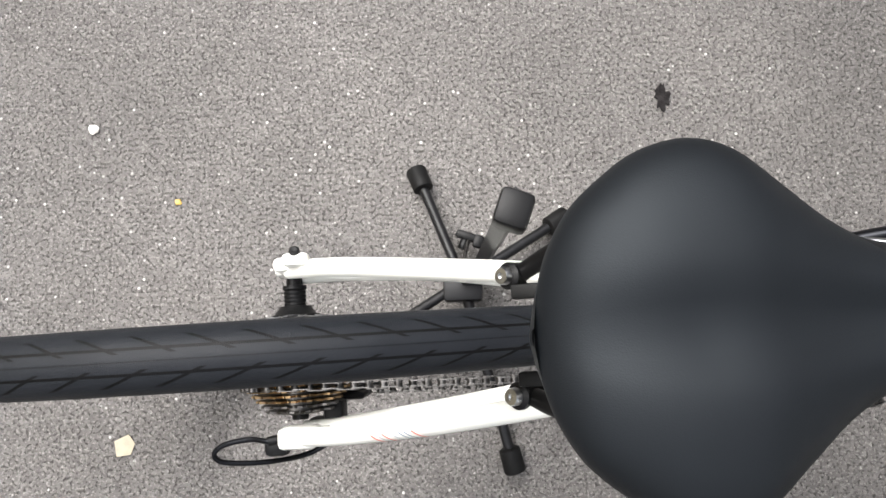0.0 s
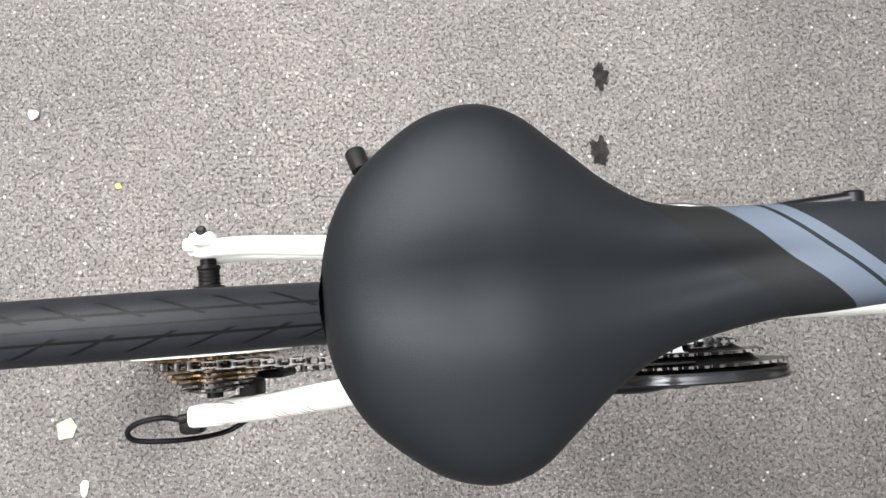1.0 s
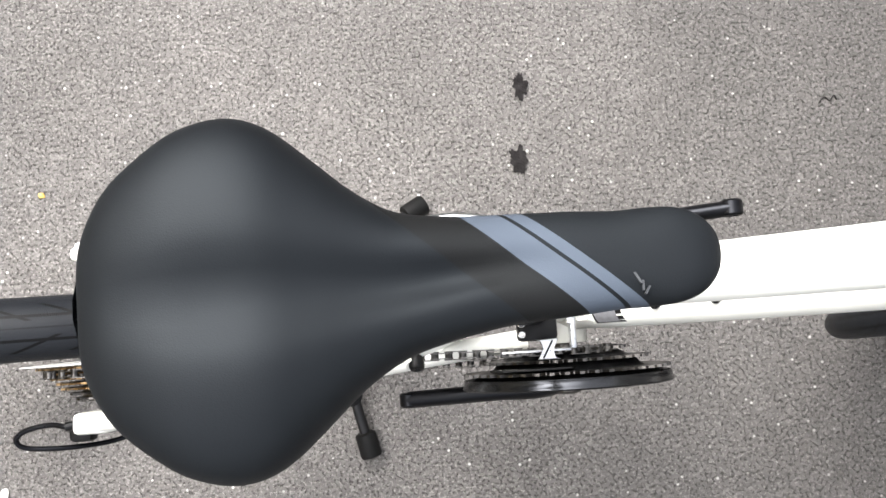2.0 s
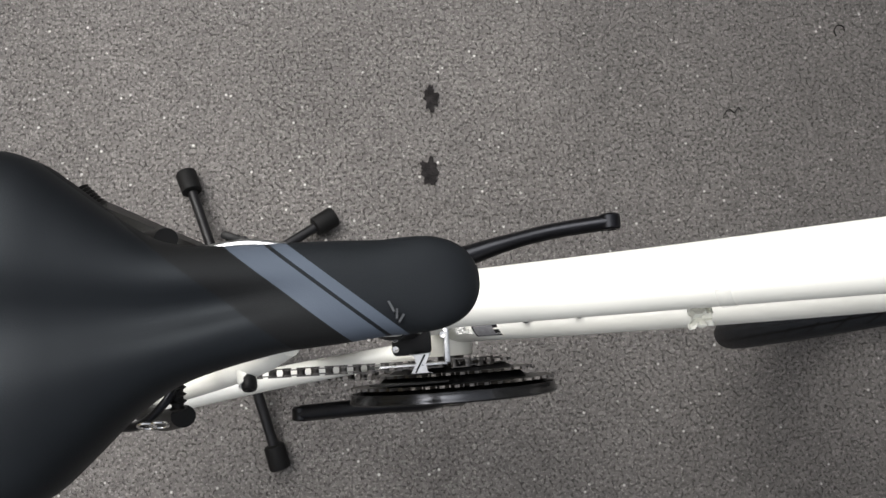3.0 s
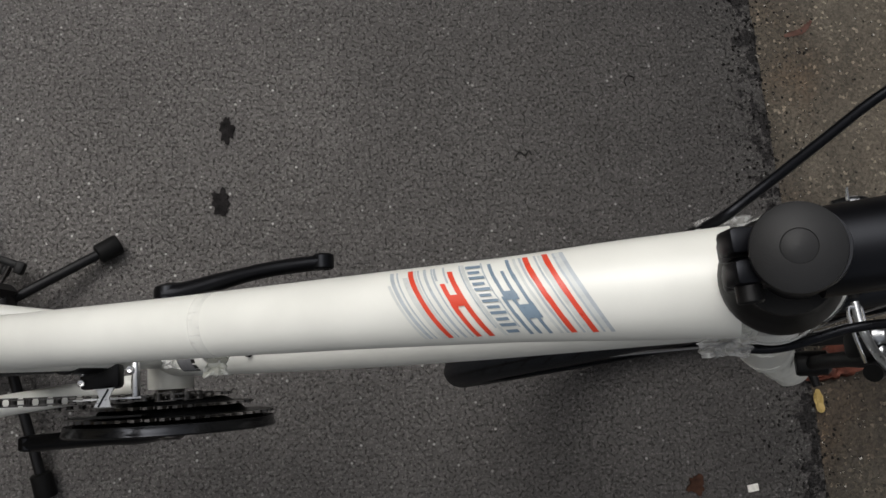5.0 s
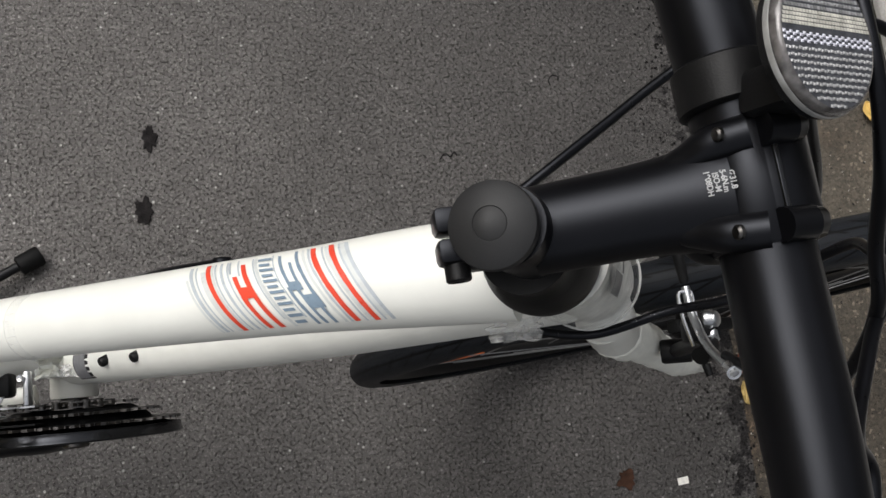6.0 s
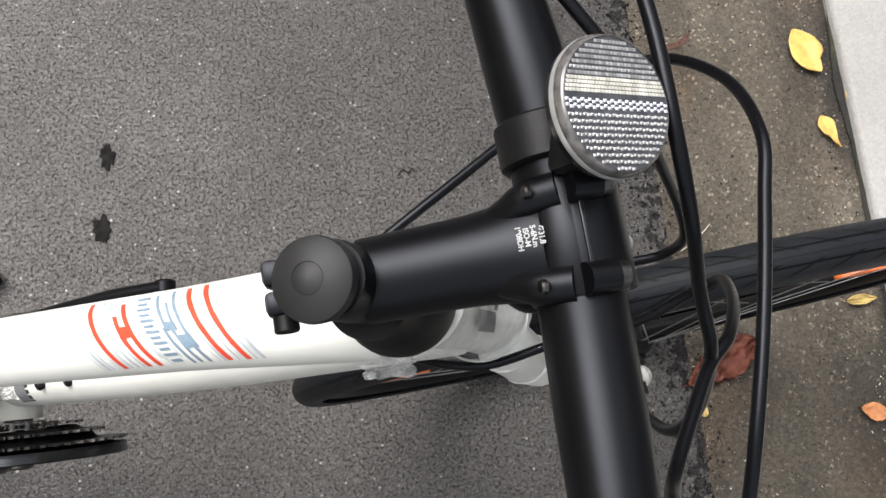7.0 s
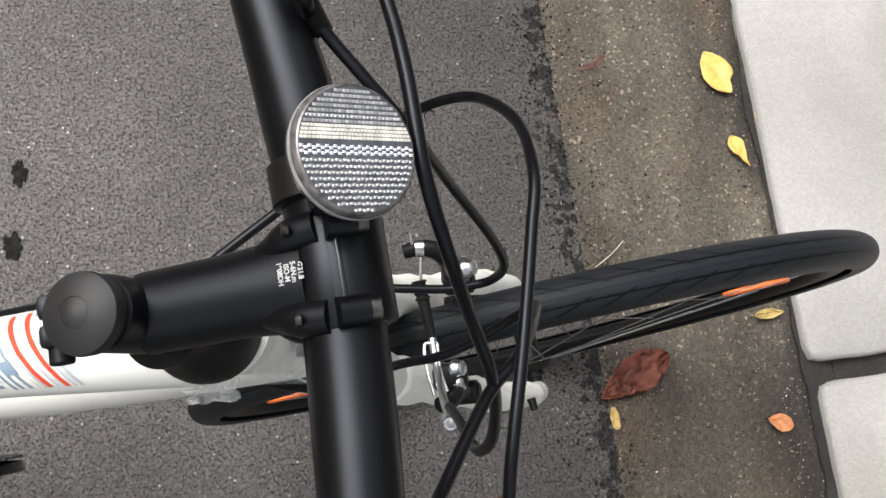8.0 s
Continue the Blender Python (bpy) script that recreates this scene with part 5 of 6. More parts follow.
bow_plate = plate(bow, 0.0022, Matrix.Translation((0.4063, -0.0404, 0.4380)), 0.0006)
part("link_slot", block((0.0016, 0.017, 0.0008), (0, 0, 0), 0, pose(0.4063, -0.0404, 0.4393, 0, 0, -30)), "gloss", fd, "dark slot in the link arm")
part("link_arm", bow_plate, "alloy", fd, "bright crossed link arm")
for y, cage_mat in ((-0.042, "alloy"), (-0.058, "matte")):
    cage = [(-0.045, -0.012), (-0.02, -0.022), (0.02, -0.016), (0.030, 0.0), (0.026, 0.012), (0.0, 0.016), (-0.034, 0.008)]
    part("cage_plate", plate(cage, 0.0016, Matrix.Translation((0.404, y, 0.396)) @ pose(0, 0, 0, 90, 0, 0)), cage_mat, fd, "derailleur cage plate")
for q in ((0.386, -0.027, 0.432), (0.386, -0.018, 0.432), (0.427, -0.017, 0.433)):
    part("screw", lathe([(0.0032, -0.002), (0.0032, 0.0015), (0.0026, 0.002), (0.0, 0.0016)], 14, turned(q, (0, 0, 1))), "steel", fd, "bright screw")


# ---- brakes ----
def brake(name, pivots, tops, noodle_line, boot_line, label, m=None, pipe="steel"):
    """A pair of black brake arms with a noodle pipe and a rubber boot between their tops."""
    bosses = [lathe([(0.0085, -0.010), (0.0095, -0.008), (0.0095, 0.010), (0.0060, 0.0125)], 24, turned(p, d)) for p, d in pivots]
    b = part(name, bosses[0], "matte", bicycle, label, m)
    part("pivot_boss", bosses[1], "matte", b)
    for (p, d), t in zip(pivots, tops):
        mid = [Vector(p).lerp(Vector(t), 0.5) + Vector((0.004, 0.010 if p[1] > 0 else -0.010, 0))]
        part("brake_arm", sweep(smooth_path([p, mid[0], t], 8), [(0.0076, 0.0068)] * 17, 14), "matte", b, "black brake arm")
        part("pivot_bolt", lathe([(0.0062, 0.0), (0.0062, 0.004), (0.0054, 0.0056), (0.0022, 0.0058), (0.0020, 0.0044), (0.0, 0.0044)], 20, turned(Vector(p) + Vector(d).normalized() * 0.0122, d)), "alloy", b, "bright hex pivot bolt")
        inward = -1 if p[1] > 0 else 1
        pad = Vector(p) + Vector((0.020, inward * 0.012, 0.030))
        part("brake_pad", block((0.055, 0.010, 0.011), (0, 0, 0), 0.002, Matrix.Translation(pad) @ pose(0, 0, 0, 0, -20, 0)), "rubber", b, "black brake pad")
    part("noodle", sweep(smooth_path(noodle_line, 10), 0.0026, 12), pipe, b, "bent noodle pipe")
    boot_path = [Vector(boot_line[0]).lerp(Vector(boot_line[1]), k / 24) for k in range(25)]
    part("boot", sweep(boot_path, [0.0034 + (0.0018 if k % 3 == 1 else 0.0) + 0.0012 * (k / 24) for k in range(25)], 16), "rubber", b, "ribbed black rubber boot")
    return b


front_brake = part("front_brake", lathe([(0.0075, -0.010), (0.0085, -0.008), (0.0085, 0.010), (0.0055, 0.0125)], 24, turned((0.937, 0.040, 0.64), (0.92, 0, 0.40))), "matte", bicycle, "black front rim brake with a bright noodle")
part("pivot_boss", lathe([(0.0075, -0.010), (0.0085, -0.008), (0.0085, 0.010), (0.0055, 0.0125)], 24, turned((0.933, -0.040, 0.64), (0.92, 0, 0.40))), "matte", front_brake)
hook = smooth_path([(0.8800, 0.0440, 0.7765), (0.8890, 0.0452, 0.7800), (0.8990, 0.0425, 0.7790), (0.9080, 0.0350, 0.7690), (0.9105, 0.0300, 0.7520), (0.9160, 0.0330, 0.7200), (0.9260, 0.0370, 0.6800), (0.9370, 0.0400, 0.6400)], 8)
part("brake_arm", sweep(hook, [(0.0046 + 0.0016 * min(1.0, k / 18), 0.0042 + 0.0012 * min(1.0, k / 18)) for k in range(len(hook))], 16), "matte", front_brake, "black hooked brake arm")
stub = smooth_path([(0.8930, -0.0440, 0.7740), (0.9000, -0.0420, 0.7690), (0.9055, -0.0380, 0.7580), (0.9120, -0.0370, 0.7250), (0.9230, -0.0380, 0.6850), (0.9330, -0.0400, 0.6400)], 8)
part("brake_arm", sweep(stub, [(0.0054, 0.0048)] * len(stub), 16), "matte", front_brake, "black brake arm")
for y, z in ((0.0310, 0.7844), (-0.0244, 0.7610), (-0.0331, 0.7580)):
    q = Vector((0.9075 if y < 0 else 0.9150, y, z))
    part("washer", lathe([(0.0030, -0.0050), (0.0056, -0.0030), (0.0056, -0.0006), (0.0046, 0.0006), (0.0044, 0.0030), (0.0030, 0.0042), (0.0, 0.0044)], 22, turned(q, (0.75, 0.0, 0.65))), "alloy", front_brake, "bright pad post with washers")
part("pad_link", block((0.020, 0.016, 0.016), (0.9035, -0.0290, 0.7540), 0.004), "matte", front_brake, "black clamp on the brake arm")
part("pad_link", block((0.016, 0.011, 0.013), (0.9085, 0.0310, 0.7760), 0.003), "matte", front_brake, "black clamp on the brake arm")
for y in (0.024, -0.024):
    part("brake_pad", block((0.055, 0.009, 0.011), (0, 0, 0), 0.002, Matrix.Translation((0.948, y, 0.652)) @ pose(0, 0, 0, 0, 25, 0)), "rubber", front_brake, "black brake pad")
part("noodle", sweep(smooth_path([(0.8932, -0.0060, 0.7645), (0.8938, -0.0225, 0.7690), (0.8926, -0.0390, 0.7860), (0.8903, -0.0505, 0.8130)], 10), 0.0024, 14), "alloy", front_brake, "bent bright noodle pipe")
part("noodle_ferrule", lathe([(0.0026, -0.004), (0.0040, -0.003), (0.0041, 0.002), (0.0036, 0.0032), (0.0025, 0.0030)], 20, turned((0.8900, -0.0515, 0.8155), (-0.1, -0.42, 0.9)), close=True), "steel", front_brake, "bright cable ferrule ring")
boot_path = [Vector((0.8879, 0.0280, 0.7680)).lerp(Vector((0.8929, -0.0035, 0.7648)), k / 30) for k in range(31)]
part("boot", sweep(boot_path, [(0.0048 if k % 3 == 1 else 0.0036) if k < 13 else 0.0034 - 0.0008 * (k - 13) / 17 for k in range(31)], 16), "rubber", front_brake, "ribbed black rubber boot")
for dx, y1 in ((-0.0046, -0.0385), (0.0030, -0.0370)):
    x = 0.8925 + dx
    part("noodle_clip", sweep(smooth_path([(0.8926, -0.0086, 0.7662), (x, -0.0098, 0.7662), (x - 0.0006, -0.0230, 0.7705), (x + 0.0020, y1, 0.7735)], 6), 0.0010, 8), "steel", front_brake, "bright wire clip")
part("pinch_band", sweep([(0.8862, 0.0450, 0.7795), (0.8910, 0.0448, 0.7805)], 0.0053, 18), "steel", front_brake, "bright pinch washer on the arm")
part("cable_end", sweep([(0.8840, 0.0470, 0.7840), (0.8825, 0.0535, 0.7870)], [0.0011, 0.0006], 8), "steel", front_brake, "frayed bright cable end")
part("inner_wire", sweep([(0.8893, 0.0430, 0.7800), (0.8888, 0.0270, 0.7700)], 0.0009, 8), "steel", front_brake, "bright inner wire")
brake("rear_brake", (((0.192, 0.038, 0.553), (-0.70, 0.0, 0.71)), ((0.193, -0.0435, 0.553), (-0.70, 0.0, 0.71))), ((0.255, 0.052, 0.640), (0.262, -0.056, 0.650)),
      [(0.262, -0.034, 0.660), (0.258, -0.045, 0.668), (0.240, -0.058, 0.66), (0.215, -0.060, 0.640)], ((0.262, -0.052, 0.660), (0.262, -0.020, 0.664)), "black rear rim brake", BACK, "housing")
rb = bpy.data.objects["rear_brake"]
adj = [Vector((0.2370, 0.0665, 0.730)).lerp(Vector((0.247, 0.056, 0.730)), k / 20) for k in range(21)]
part("cable_adjuster", sweep(adj, [0.0060 + (0.0009 if k % 3 == 0 else 0.0) for k in range(21)], 20), "matte", rb, "ribbed black cable adjuster")
for dx in (0.0, 0.007):
    ring = [(0.246 + dx + 0.0048 * math.cos(a), -0.0585 + 0.002 * math.sin(a), 0.668 + 0.0052 * math.sin(a)) for a in [2 * math.pi * k / 20 for k in range(21)]]
    part("clip_ring", sweep(ring, 0.0009, 8), "steel", rb, "bright wire clip ring")

CABLES = {
    "front_brake_cable": [(0.8100, 0.215, 0.985), (0.838, 0.140, 0.990), (0.850, 0.0953, 0.995), (0.854, 0.0664, 1.0), (0.857, 0.0323, 1.0), (0.865, 0.0083, 0.985), (0.876, -0.0130, 0.960), (0.884, -0.0300, 0.945), (0.889, -0.0445, 0.925), (0.8905, -0.0570, 0.905), (0.8895, -0.0625, 0.885), (0.8905, -0.0600, 0.862), (0.892, -0.0520, 0.832), (0.892, -0.0445, 0.806)],
    "rear_shift_cable": [(0.830, -0.200, 0.965), (0.866, -0.135, 0.960), (0.878, -0.0881, 0.965), (0.881, -0.0587, 0.975), (0.889, -0.023, 0.975), (0.898, 0.0164, 0.97), (0.903, 0.0395, 0.965), (0.905, 0.0650, 0.945), (0.8975, 0.0835, 0.921), (0.884, 0.088, 0.907), (0.868, 0.0855, 0.892), (0.8455, 0.0739, 0.8785), (0.8171, 0.0545, 0.8755), (0.7888, 0.0351, 0.8737), (0.7746, 0.0254, 0.868), (0.764, 0.020, 0.840), (0.755, 0.010, 0.760)],
    "rear_brake_cable": [(0.815, -0.190, 0.990), (0.837, -0.110, 0.990), (0.847, -0.080, 0.985), (0.8575, -0.0700, 0.964), (0.877, -0.0450, 0.947), (0.886, -0.0350, 0.940), (0.8965, -0.0265, 0.934), (0.909, -0.0150, 0.915), (0.920, -0.0052, 0.890), (0.926, -0.0005, 0.870), (0.920, -0.0040, 0.852), (0.905, -0.0120, 0.838), (0.886, -0.0185, 0.822), (0.866, -0.0205, 0.804), (0.830, -0.0285, 0.792), (0.800, -0.0225, 0.776), (0.780, -0.0120, 0.762)],
    "front_shift_cable": [(0.806, 0.150, 0.992), (0.823, 0.0965, 0.998), (0.829, 0.0887, 0.985), (0.8566, 0.0561, 0.9738), (0.8796, 0.0449, 0.9291), (0.9040, 0.0300, 0.8880), (0.9144, 0.0203, 0.8650), (0.9125, 0.0160, 0.8463), (0.9020, 0.0145, 0.8385), (0.8900, 0.0143, 0.8345), (0.8631, 0.0174, 0.8300), (0.84, 0.022, 0.815), (0.80, 0.020, 0.790), (0.778, 0.008, 0.760)],
    "derailleur_cable": [(-0.008, -0.080, 0.386), (-0.020, -0.0815, 0.388), (-0.038, -0.0795, 0.382), (-0.062, -0.0835, 0.378), (-0.072, -0.0918, 0.375), (-0.064, -0.1000, 0.368), (-0.028, -0.1025, 0.355), (0.004, -0.100, 0.325), (0.040, -0.084, 0.330), (0.10, -0.074, 0.330)],
}
LOOKS = {"front_brake_cable": "black brake cable housing looping to the front brake", "rear_shift_cable": "black shift cable housing in a wide front loop", "rear_brake_cable": "black brake cable housing", "front_shift_cable": "black shift cable housing with a ferrule", "derailleur_cable": "black cable housing looping to the rear derailleur"}
for name, line in CABLES.items():
    part(name, sweep(smooth_path(line, 10), 0.0025 if "shift" not in name else 0.0023, 12), "housing", bicycle, LOOKS[name])
part("ferrule", sweep([(0.8215, 0.1000, 0.9985), (0.8305, 0.0875, 0.982)], 0.0035, 14), "matte", bpy.data.objects["front_shift_cable"], "black end ferrule")
part("stay_ferrule", sweep([(-0.004, -0.0790, 0.385), (-0.021, -0.0816, 0.388)], 0.0042, 14), "matte", bpy.data.objects["derailleur_cable"], "black end ferrule")

# small marks on the right seat stay
for k, (t, mat) in enumerate(((0.295, "red"), (0.307, "grey_ink"), (0.318, "red"), (0.335, "grey_ink"), (0.350, "blue_ink"), (0.360, "blue_ink"), (0.374, "red"))):
    stay_line = smooth_path(right_stay(SEATSTAY))
    at = t * (len(stay_line) - 1)
    q = stay_line[int(at)].lerp(stay_line[int(at) + 1], at % 1.0)
    ahead = (stay_line[int(at) + 1] - stay_line[int(at)]).normalized()
    band = [(0.0085 * math.cos(radians(a)), 0.0085 * math.sin(radians(a))) for a in range(4, 77, 9)]
    verts = []
    for j, (c, s) in enumerate(band):
        upward = Vector((-ahead.z, 0, ahead.x)).normalized()
        side = ahead.cross(upward).normalized()
        for w in (-0.0009, 0.0009):
            verts.append(q + upward * s + side * c + ahead * (w - (j - 4) * 0.0014))
    part("decal", mesh_from(verts, [(2 * j, 2 * j + 1, 2 * j + 3, 2 * j + 2) for j in range(len(band) - 1)]), mat, frame_part, "small slanted decal mark")

# wrapping left on the new frame
collar = [(0.0236, 0.0), (0.0250, -0.030), (0.0258, -0.075), (0.0264, -0.104), (0.0259, -0.104), (0.0253, -0.075), (0.0245, -0.030), (0.0230, 0.0)]
film_sleeve = part("wrapping_film", lathe(collar, 56, turned(along(0.094), -STEER_DIR), close=True), "sleeve", frame_part, "clear plastic sleeve round the head tube")
lip = [along(0.198) + 0.0263 * (Vector((0, 1, 0)) * math.cos(a) + STEER_DIR.cross(Vector((0, 1, 0))) * math.sin(a)) for a in [2 * math.pi * k / 48 for k in range(49)]]


def head_patch(at, wide, tall, lean, mat, label):
    """A thin patch on the head tube, below the sleeve."""
    out = Vector(at) - CAP
    d = out.dot(STEER_DIR)
    out = (out - STEER_DIR * d).normalized()
    side = STEER_DIR.cross(out)
    verts = []
    for j in range(9):
        a = wide / 0.0228 * (j / 8 - 0.5)
        for k in range(2):
            verts.append(along(d + tall * (k - 0.5) + lean * (j / 8 - 0.5)) + (out * math.cos(a) + side * math.sin(a)) * 0.0230)
    part("patch", mesh_from(verts, [(2 * j, 2 * j + 1, 2 * j + 3, 2 * j + 2) for j in range(8)]), mat, frame_part, label)


head_patch((0.821, -0.011, 0.868), 0.0095, 0.0300, 0.012, "stand", "dark patch on the head tube below the film")
head_patch((0.824, -0.0005, 0.858), 0.0100, 0.0070, -0.004, "stand", "thin dark edge on the head tube")
part("sleeve_lip", sweep(lip, 0.0006, 8), "guard", film_sleeve, "bright cut edge of the sleeve")


def scrap(name, at, size, mat, parent, label, seed, m=None, n=10):
    """A small crumpled flap."""
    verts, faces = [], []
    for i in range(n + 1):
        for j in range(n + 1):
            u, v = i / n - 0.5, j / n - 0.5
            edge = 1 + 0.35 * noise.noise((u * 5 + seed, v * 5, 0))
            verts.append((at[0] + u * size[0] * edge, at[1] + v * size[1] * edge, at[2] + size[2] * noise.noise((u * 4 + seed, v * 4, seed))))
    faces = [(i * (n + 1) + j, i * (n + 1) + j + 1, (i + 1) * (n + 1) + j + 1, (i + 1) * (n + 1) + j) for i in range(n) for j in range(n)]
    ob = part(name, mesh_from(verts, faces), mat, parent, label, m)
    thick = ob.modifiers.new("thickness", "SOLIDIFY")
    thick.thickness = 0.0006
    return ob


wrap("tape_ring", [(0.5510, -0.0018, 0.7642), (0.5540, -0.0018, 0.7660), (0.5570, -0.0018, 0.7678)], 0.0169, frame_part, "sleeve", "clear tape wound round the top tube", 4.0, 0.03)
scrap("tape_scrap", (0.5495, -0.0215, 0.737), (0.012, 0.011, 0.008), "foam", frame_part, "torn scrap of clear tape", 2.0)
scrap("film_scrap", (0.7775, -0.0258, 0.858), (0.022, 0.0095, 0.007), "film", frame_part, "crumpled scrap of clear film", 8.0)
scrap("tape_scrap", (0.450, -0.012, 0.374), (0.016, 0.011, 0.006), "film", frame_part, "torn scrap of clear tape", 5.0)

scrap("film_scrap", (0.7800, 0.0225, 0.862), (0.026, 0.010, 0.006), "film", frame_part, "crumpled edge of clear film over the tube", 11.0)

# ---- repair stand ----
bike_stand = tagged(new("bike_stand"), "black folding bicycle stand with rubber feet on the asphalt", "bike stand")
bike_stand.matrix_basis = pose(0.158, 0.088, 0)
HUB = Vector((0, 0, 0.055))
for x, y in ((0.103, 0.236), (0.290, 0.172), (0.216, -0.143), (0.022, 0.010)):
    foot = Vector((x - 0.158, y - 0.088, 0.0145))
    way = (foot - HUB).normalized()
    leg_ob = part("leg", sweep([HUB, foot - way * 0.004], 0.0068, 18), "stand", bike_stand, "black tubular leg")
    part("rubber_foot", lathe([(0.0105, -0.020), (0.0135, -0.018), (0.0142, 0.010), (0.0130, 0.0125), (0.0100, 0.0130)], 28, turned(foot, way)), "rubber", leg_ob, "black rubber foot cap")
part("hub_block", merge(block((0.05, 0.05, 0.03), tuple(HUB), 0.005), block((0.03, 0.03, 0.03), (0.012, 0.010, 0.07), 0.004)), "stand", bike_stand, "black steel hub block")
part("post", sweep([(0.022, 0.020, 0.06), (0.031, -0.006, 0.60)], [(0.0095, 0.0095)] * 2, 4), "stand", bike_stand, "black square upright tube")
part("clamp_head", block((0.023, 0.025, 0.026), (0, 0, 0), 0.004, pose(0.029, -0.013, 0.600, 0, 0, -20)), "matte", bike_stand, "black plastic clamp head")
knob = part("knob", merge(block((0.036, 0.011, 0.013), (0, 0, 0), 0.004, pose(0.010, 0.062, 0.034, 0, 0, -20)), block((0.013, 0.017, 0.012), (0, 0, 0), 0.003, pose(0.022, 0.055, 0.036, 0, 0, -20)), lathe([(0.0055, -0.010), (0.0065, -0.008), (0.0065, 0.002), (0.005, 0.004)], 16, turned((0.004, 0.055, 0.034), (0.4, 1, 0)))), "matte", bike_stand, "black wing knob")
part("threaded_rod", sweep([(0.0, 0.020, 0.055), (0.009, 0.058, 0.036)], 0.0028, 12), "dark_steel", knob, "dark threaded rod")

# ---- things on the ground ----
twig = smooth_path([(1.283, 0.165, 0.0045), (1.300, 0.176, 0.006), (1.318, 0.190, 0.007), (1.334, 0.205, 0.005)], 6)
tagged(part("twig", sweep(twig, 0.0008, 8), "paper", None), "thin pale dry twig lying on the gutter", "twig")

def blot(name, x, y, w, h, seed, mat="tar", label="black tar spot on the asphalt", z=0.0035):
    """A flat spot with a ragged edge."""
    n = 72
    ring = []
    for k in range(n):
        a = 2 * math.pi * k / n
        r = 1 + 0.75 * noise.noise((math.cos(a) * 1.6 + seed, math.sin(a) * 1.6, seed)) + 0.22 * noise.noise((math.cos(a) * 6 + seed, math.sin(a) * 6, 1.0))
        ring.append((x + w / 2 * r * math.cos(a), y + h / 2 * r * math.sin(a)))
    return tagged(part(name, plate(ring, 0.003, Matrix.Translation((0, 0, z - 0.0015))), mat, None), label, "tar spot")


blot("tar_spot", 0.4405, 0.345, 0.020, 0.036, 2.0)
blot("tar_spot", 0.4350, 0.238, 0.026, 0.034, 7.0)
for line in ([(0.858, 0.300), (0.866, 0.309), (0.874, 0.304), (0.880, 0.311), (0.884, 0.305)], [(1.035, 0.412), (1.033, 0.421), (1.039, 0.428), (1.047, 0.426), (1.048, 0.419)]):
    tagged(part("tar_string", sweep(smooth_path([(x, y, 0.0012) for x, y in line], 6), [(0.0007, 0.0014 + 0.0006 * math.sin(k * 1.7)) for k in range(25)], 8, up=(0, 0, 1)), "tar_crumb", None), "thin curled string of black tar on the asphalt", "tar spot")
blot("rust_spot", 1.096, -0.178, 0.024, 0.024, 21.0, "rust", "rust-brown stain on the asphalt")
stroke = smooth_path([(1.294, 0.494, 0.0024), (1.308, 0.498, 0.0026), (1.322, 0.502, 0.0025), (1.334, 0.512, 0.0024), (1.342, 0.521, 0.0023)], 6)
tagged(part("rust_streak", sweep(stroke, [(0.0052 * math.sin(math.pi * (0.10 + 0.85 * k / 24)) ** 0.8 + 0.001 * math.sin(k * 2.3), 0.0006) for k in range(25)], 10, up=(0, 0, 1)), "faint_rust", None), "reddish-brown streak on the gutter concrete", "rust stain")


def leaf(x, y, length, width, turn, mat, label, curl=0.010, seed=0.0, worn=1.0, blunt=0.75, skew=0.85, bites=(), stalk=True):
    """A fallen leaf: pointed, cupped, with a midrib, a stalk and bites (place along it, side, depth, reach)."""
    rows, cols = 40, 12
    verts, faces = [], []
    for i in range(rows + 1):
        t = i / rows
        half = width / 2 * math.sin(math.pi * t ** skew) ** blunt * (1 + 0.08 * worn * noise.noise((t * 9 * worn + seed, seed, 0))) + 0.0003
        for j in range(cols + 1):
            s = 2 * j / cols - 1
            cut = sum(d * math.exp(-((t - c) / w) ** 4) * (0.8 + 0.5 * noise.noise((t * 40, seed, 3))) for c, f, d, w in bites if f * s > 0)
            z = curl * (abs(s) ** 1.6) * half / (width / 2) * 0.6 + curl * 0.5 * (2 * t - 1) ** 2 + 0.004 * worn * noise.noise((t * 4 * worn + seed, s * 2 * worn, seed)) + 0.0055 - 0.0012 * (1 - abs(s)) ** 8
            verts.append(((t - 0.5) * length, s * half * (1 - cut), max(z, 0.0012)))
    for i in range(rows):
        for j in range(cols):
            k = i * (cols + 1) + j
            faces.append((k, k + 1, k + cols + 2, k + cols + 1))
    ob = tagged(part("leaf", mesh_from(verts, faces), mat, None, "", pose(x, y, 0.004, 0, 0, turn)), label, "leaf", "fallen leaves")
    thick = ob.modifiers.new("thickness", "SOLIDIFY")
    thick.thickness = 0.0005
    if stalk:
        part("stalk", sweep(smooth_path([(-length * 0.5, 0, 0.004), (-length * 0.53, 0.001, 0.003), (-length * 0.57, 0.002, 0.002)], 4), 0.0007, 6), mat, ob)
    return ob


leaf(1.532, 0.483, 0.083, 0.055, 118, "leaf_yellow", "bright yellow fallen leaf with a bitten edge in the gutter", 0.006, 1.0, 1.0, 0.72, 0.95, [(0.16, -1, 0.62, 0.13)], False)
leaf(1.552, 0.345, 0.059, 0.028, 118, "leaf_yellow", "small yellow teardrop leaf with a bitten edge in the gutter", 0.006, 4.0, 1.0, 0.8, 1.9, [(0.40, 1, 0.28, 0.10)], False)
leaf(1.322, -0.006, 0.130, 0.058, 28, "leaf_red", "large red-brown wet crumpled leaf in the gutter", 0.012, 7.0, 2.3, 0.62, 1.3)
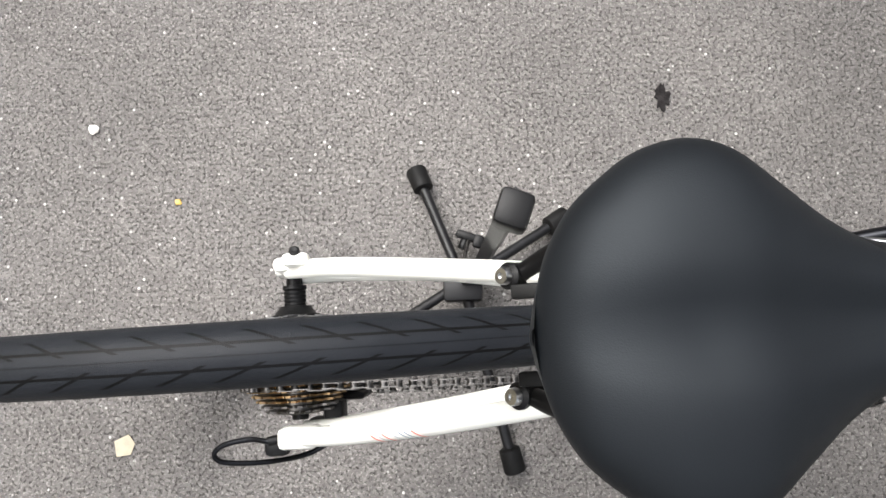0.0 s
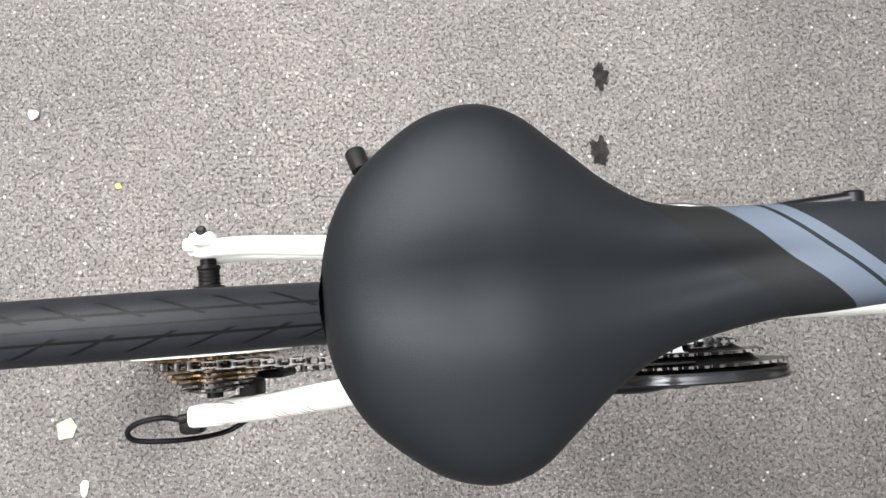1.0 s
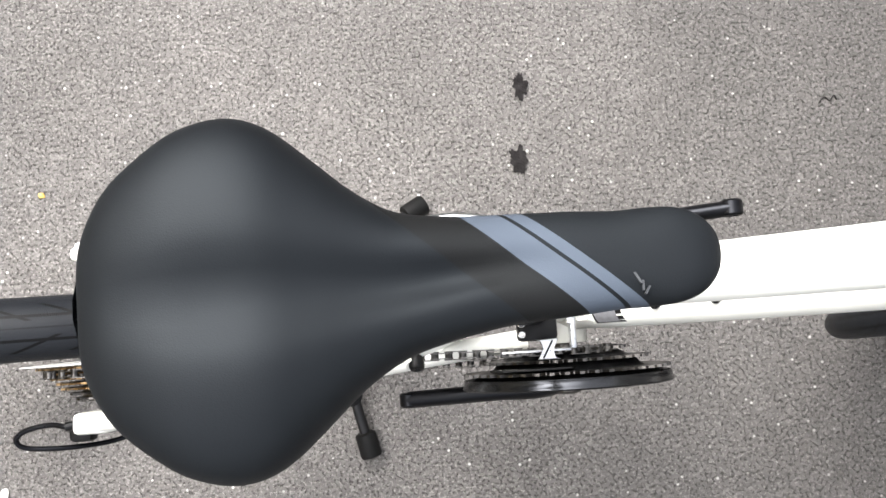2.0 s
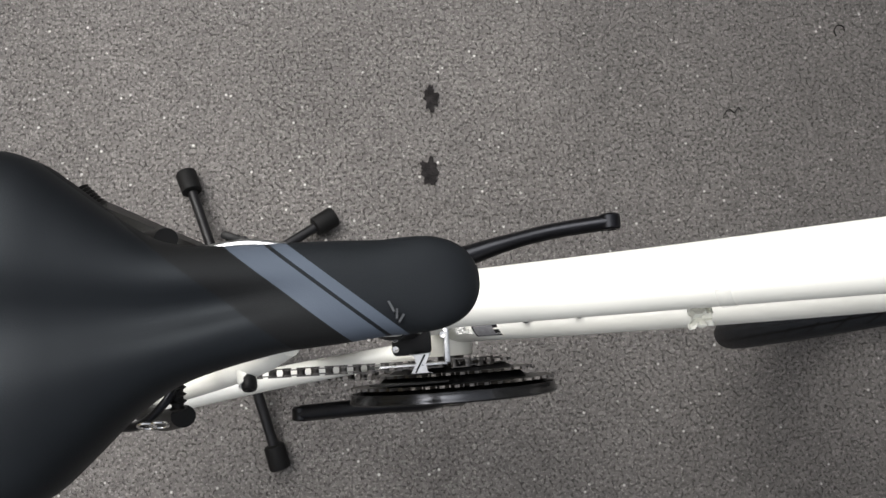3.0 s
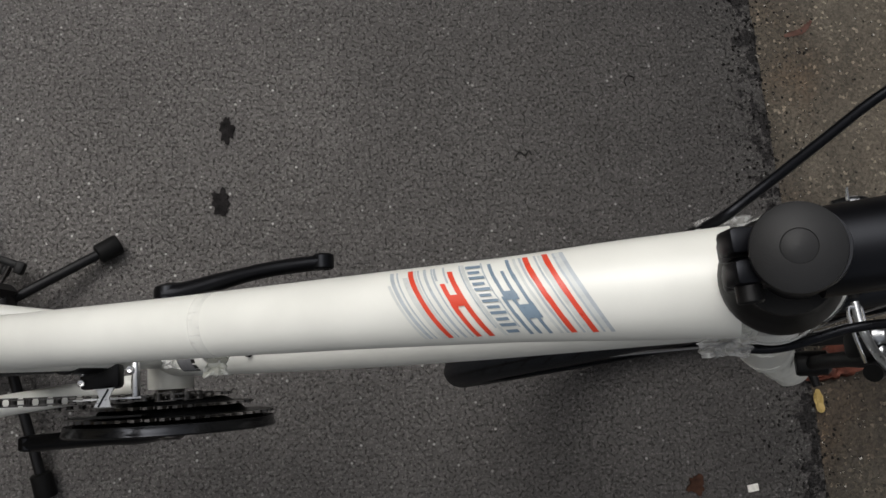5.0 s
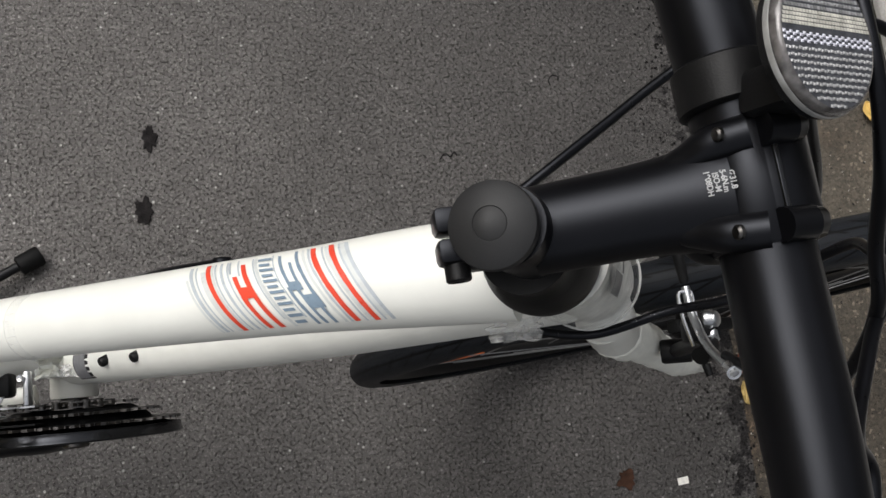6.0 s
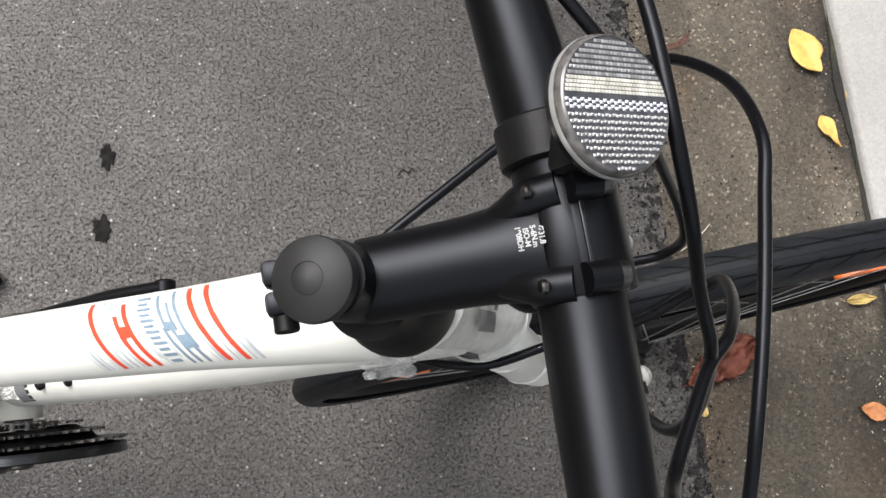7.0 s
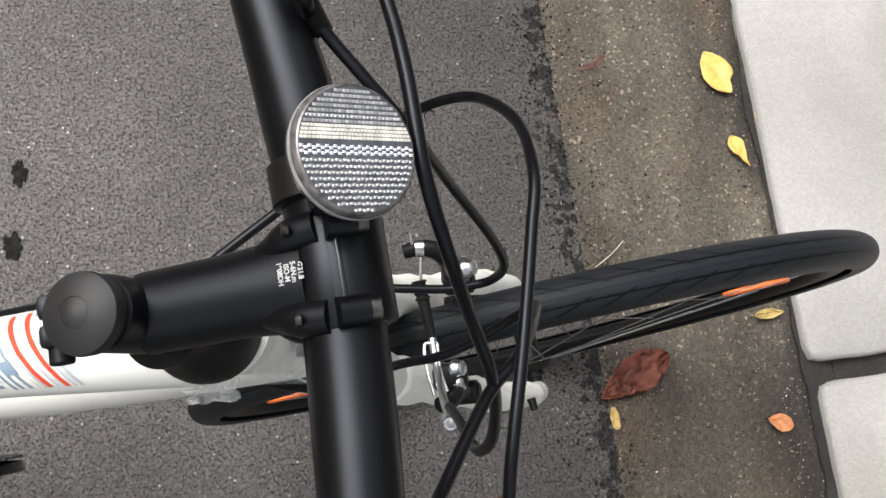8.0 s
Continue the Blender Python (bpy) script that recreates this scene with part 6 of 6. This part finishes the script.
leaf(1.552, -0.094, 0.042, 0.026, 160, "leaf_orange", "small orange fallen leaf in the gutter", 0.008, 9.0)
leaf(1.284, -0.067, 0.034, 0.013, 95, "leaf_pale", "small pale dry leaf scrap in the gutter", 0.005, 13.0, 1.0, 0.35, 0.95, (), False)
leaf(1.560, 0.075, 0.050, 0.016, 4, "leaf_pale", "thin pale dry leaf in the gutter", 0.006, 17.0)
leaf(1.594, 0.408, 0.022, 0.012, 75, "leaf_yellow", "tiny yellow leaf against the kerb", 0.005, 23.0)


def crumb(name, x, y, size, mat, label, category, seed):
    bm = bmesh.new()
    bmesh.ops.create_icosphere(bm, subdivisions=2, radius=0.5)
    for v in bm.verts:
        v.co *= 1 + 0.5 * noise.noise(v.co * 2.2 + Vector((seed, 0, 0)))
        v.co = Vector((v.co.x * size[0], v.co.y * size[1], v.co.z * size[2]))
    low = min(v.co.z for v in bm.verts)
    bmesh.ops.translate(bm, vec=(x, y, -low), verts=bm.verts)
    return tagged(part(name, bm, mat, None), label, category)


crumb("pebble", -0.348, 0.321, (0.016, 0.014, 0.007), "chalk", "small white stone chip on the asphalt", "stone chip", 1.0)
crumb("petal", -0.228, 0.215, (0.009, 0.008, 0.004), "leaf_yellow", "tiny yellow petal on the asphalt", "petal", 3.0)


def grit_field(count, place, sizes, seed):
    """Loose angular crumbs lying on the ground, joined into one mesh."""
    rng = random.Random(seed)
    verts, faces = [], []
    solid = [(-1, -1, 0), (1, -0.8, 0), (0.9, 1, 0), (-0.8, 0.9, 0), (-0.5, -0.6, 1), (0.6, -0.4, 0.9), (0.4, 0.6, 1.1), (-0.5, 0.4, 0.8)]
    sides = [(0, 1, 5, 4), (1, 2, 6, 5), (2, 3, 7, 6), (3, 0, 4, 7), (4, 5, 6, 7)]
    for _ in range(count):
        x, y, z = place(rng)
        size = rng.uniform(*sizes) * rng.choice((0.6, 0.8, 1.0, 1.3)) / 2
        a, long = rng.uniform(0, 6.28), rng.uniform(0.7, 1.5)
        base = len(verts)
        for px, py, pz in solid:
            px, py = px * long * rng.uniform(0.7, 1.2), py * rng.uniform(0.7, 1.2)
            verts.append((x + size * (px * math.cos(a) - py * math.sin(a)), y + size * (px * math.sin(a) + py * math.cos(a)), z + size * pz * 0.9))
        faces += [tuple(base + k for k in f) for f in sides]
    return mesh_from(verts, faces, False)


def over_gutter(rng):
    y = rng.uniform(-0.75, 0.95)
    edge, kerb = GUTTER_EDGE + GUTTER_SLOPE * y, KERB - 0.0524 * (y - 0.42)
    u = rng.choice((rng.uniform(0, 1), rng.uniform(0, 1), rng.uniform(0, 0.25), rng.uniform(0.85, 0.98)))
    return edge + (kerb - edge) * u, y, 0.0015


def along_seam(rng):
    y = rng.uniform(-0.75, 0.95)
    return GUTTER_EDGE + GUTTER_SLOPE * y + rng.gauss(-0.02, 0.035), y, 0.0018


tagged(part("gutter_grit", grit_field(2600, over_gutter, (0.0016, 0.0042), 5), "grit", None), "loose dark and pale grit scattered in the gutter", "grit", kind="stuff")
tagged(part("tar_crumbs", grit_field(1500, along_seam, (0.0014, 0.0038), 9), "tar_crumb", None), "black tar crumbs along the gutter joint", "tar crumbs", kind="stuff")
tagged(part("paper_scrap", plate([(-0.014, -0.010), (0.004, -0.014), (0.014, -0.002), (0.010, 0.012), (-0.010, 0.010)], 0.0012, pose(-0.293, -0.110, 0.003, 4, 3, 20)), "paper", None), "small beige paper scrap on the asphalt", "paper scrap")
crumb("pebble", -0.268, -0.188, (0.010, 0.022, 0.005), "chalk", "white sliver of debris on the asphalt", "debris", 6.0)
tagged(part("paper_scrap", plate([(-0.008, -0.005), (0.008, -0.005), (0.008, 0.005), (-0.008, 0.005)], 0.001, pose(1.178, -0.185, 0.003, 3, 2, 8)), "chalk", None), "tiny white paper scrap on the asphalt", "paper scrap")
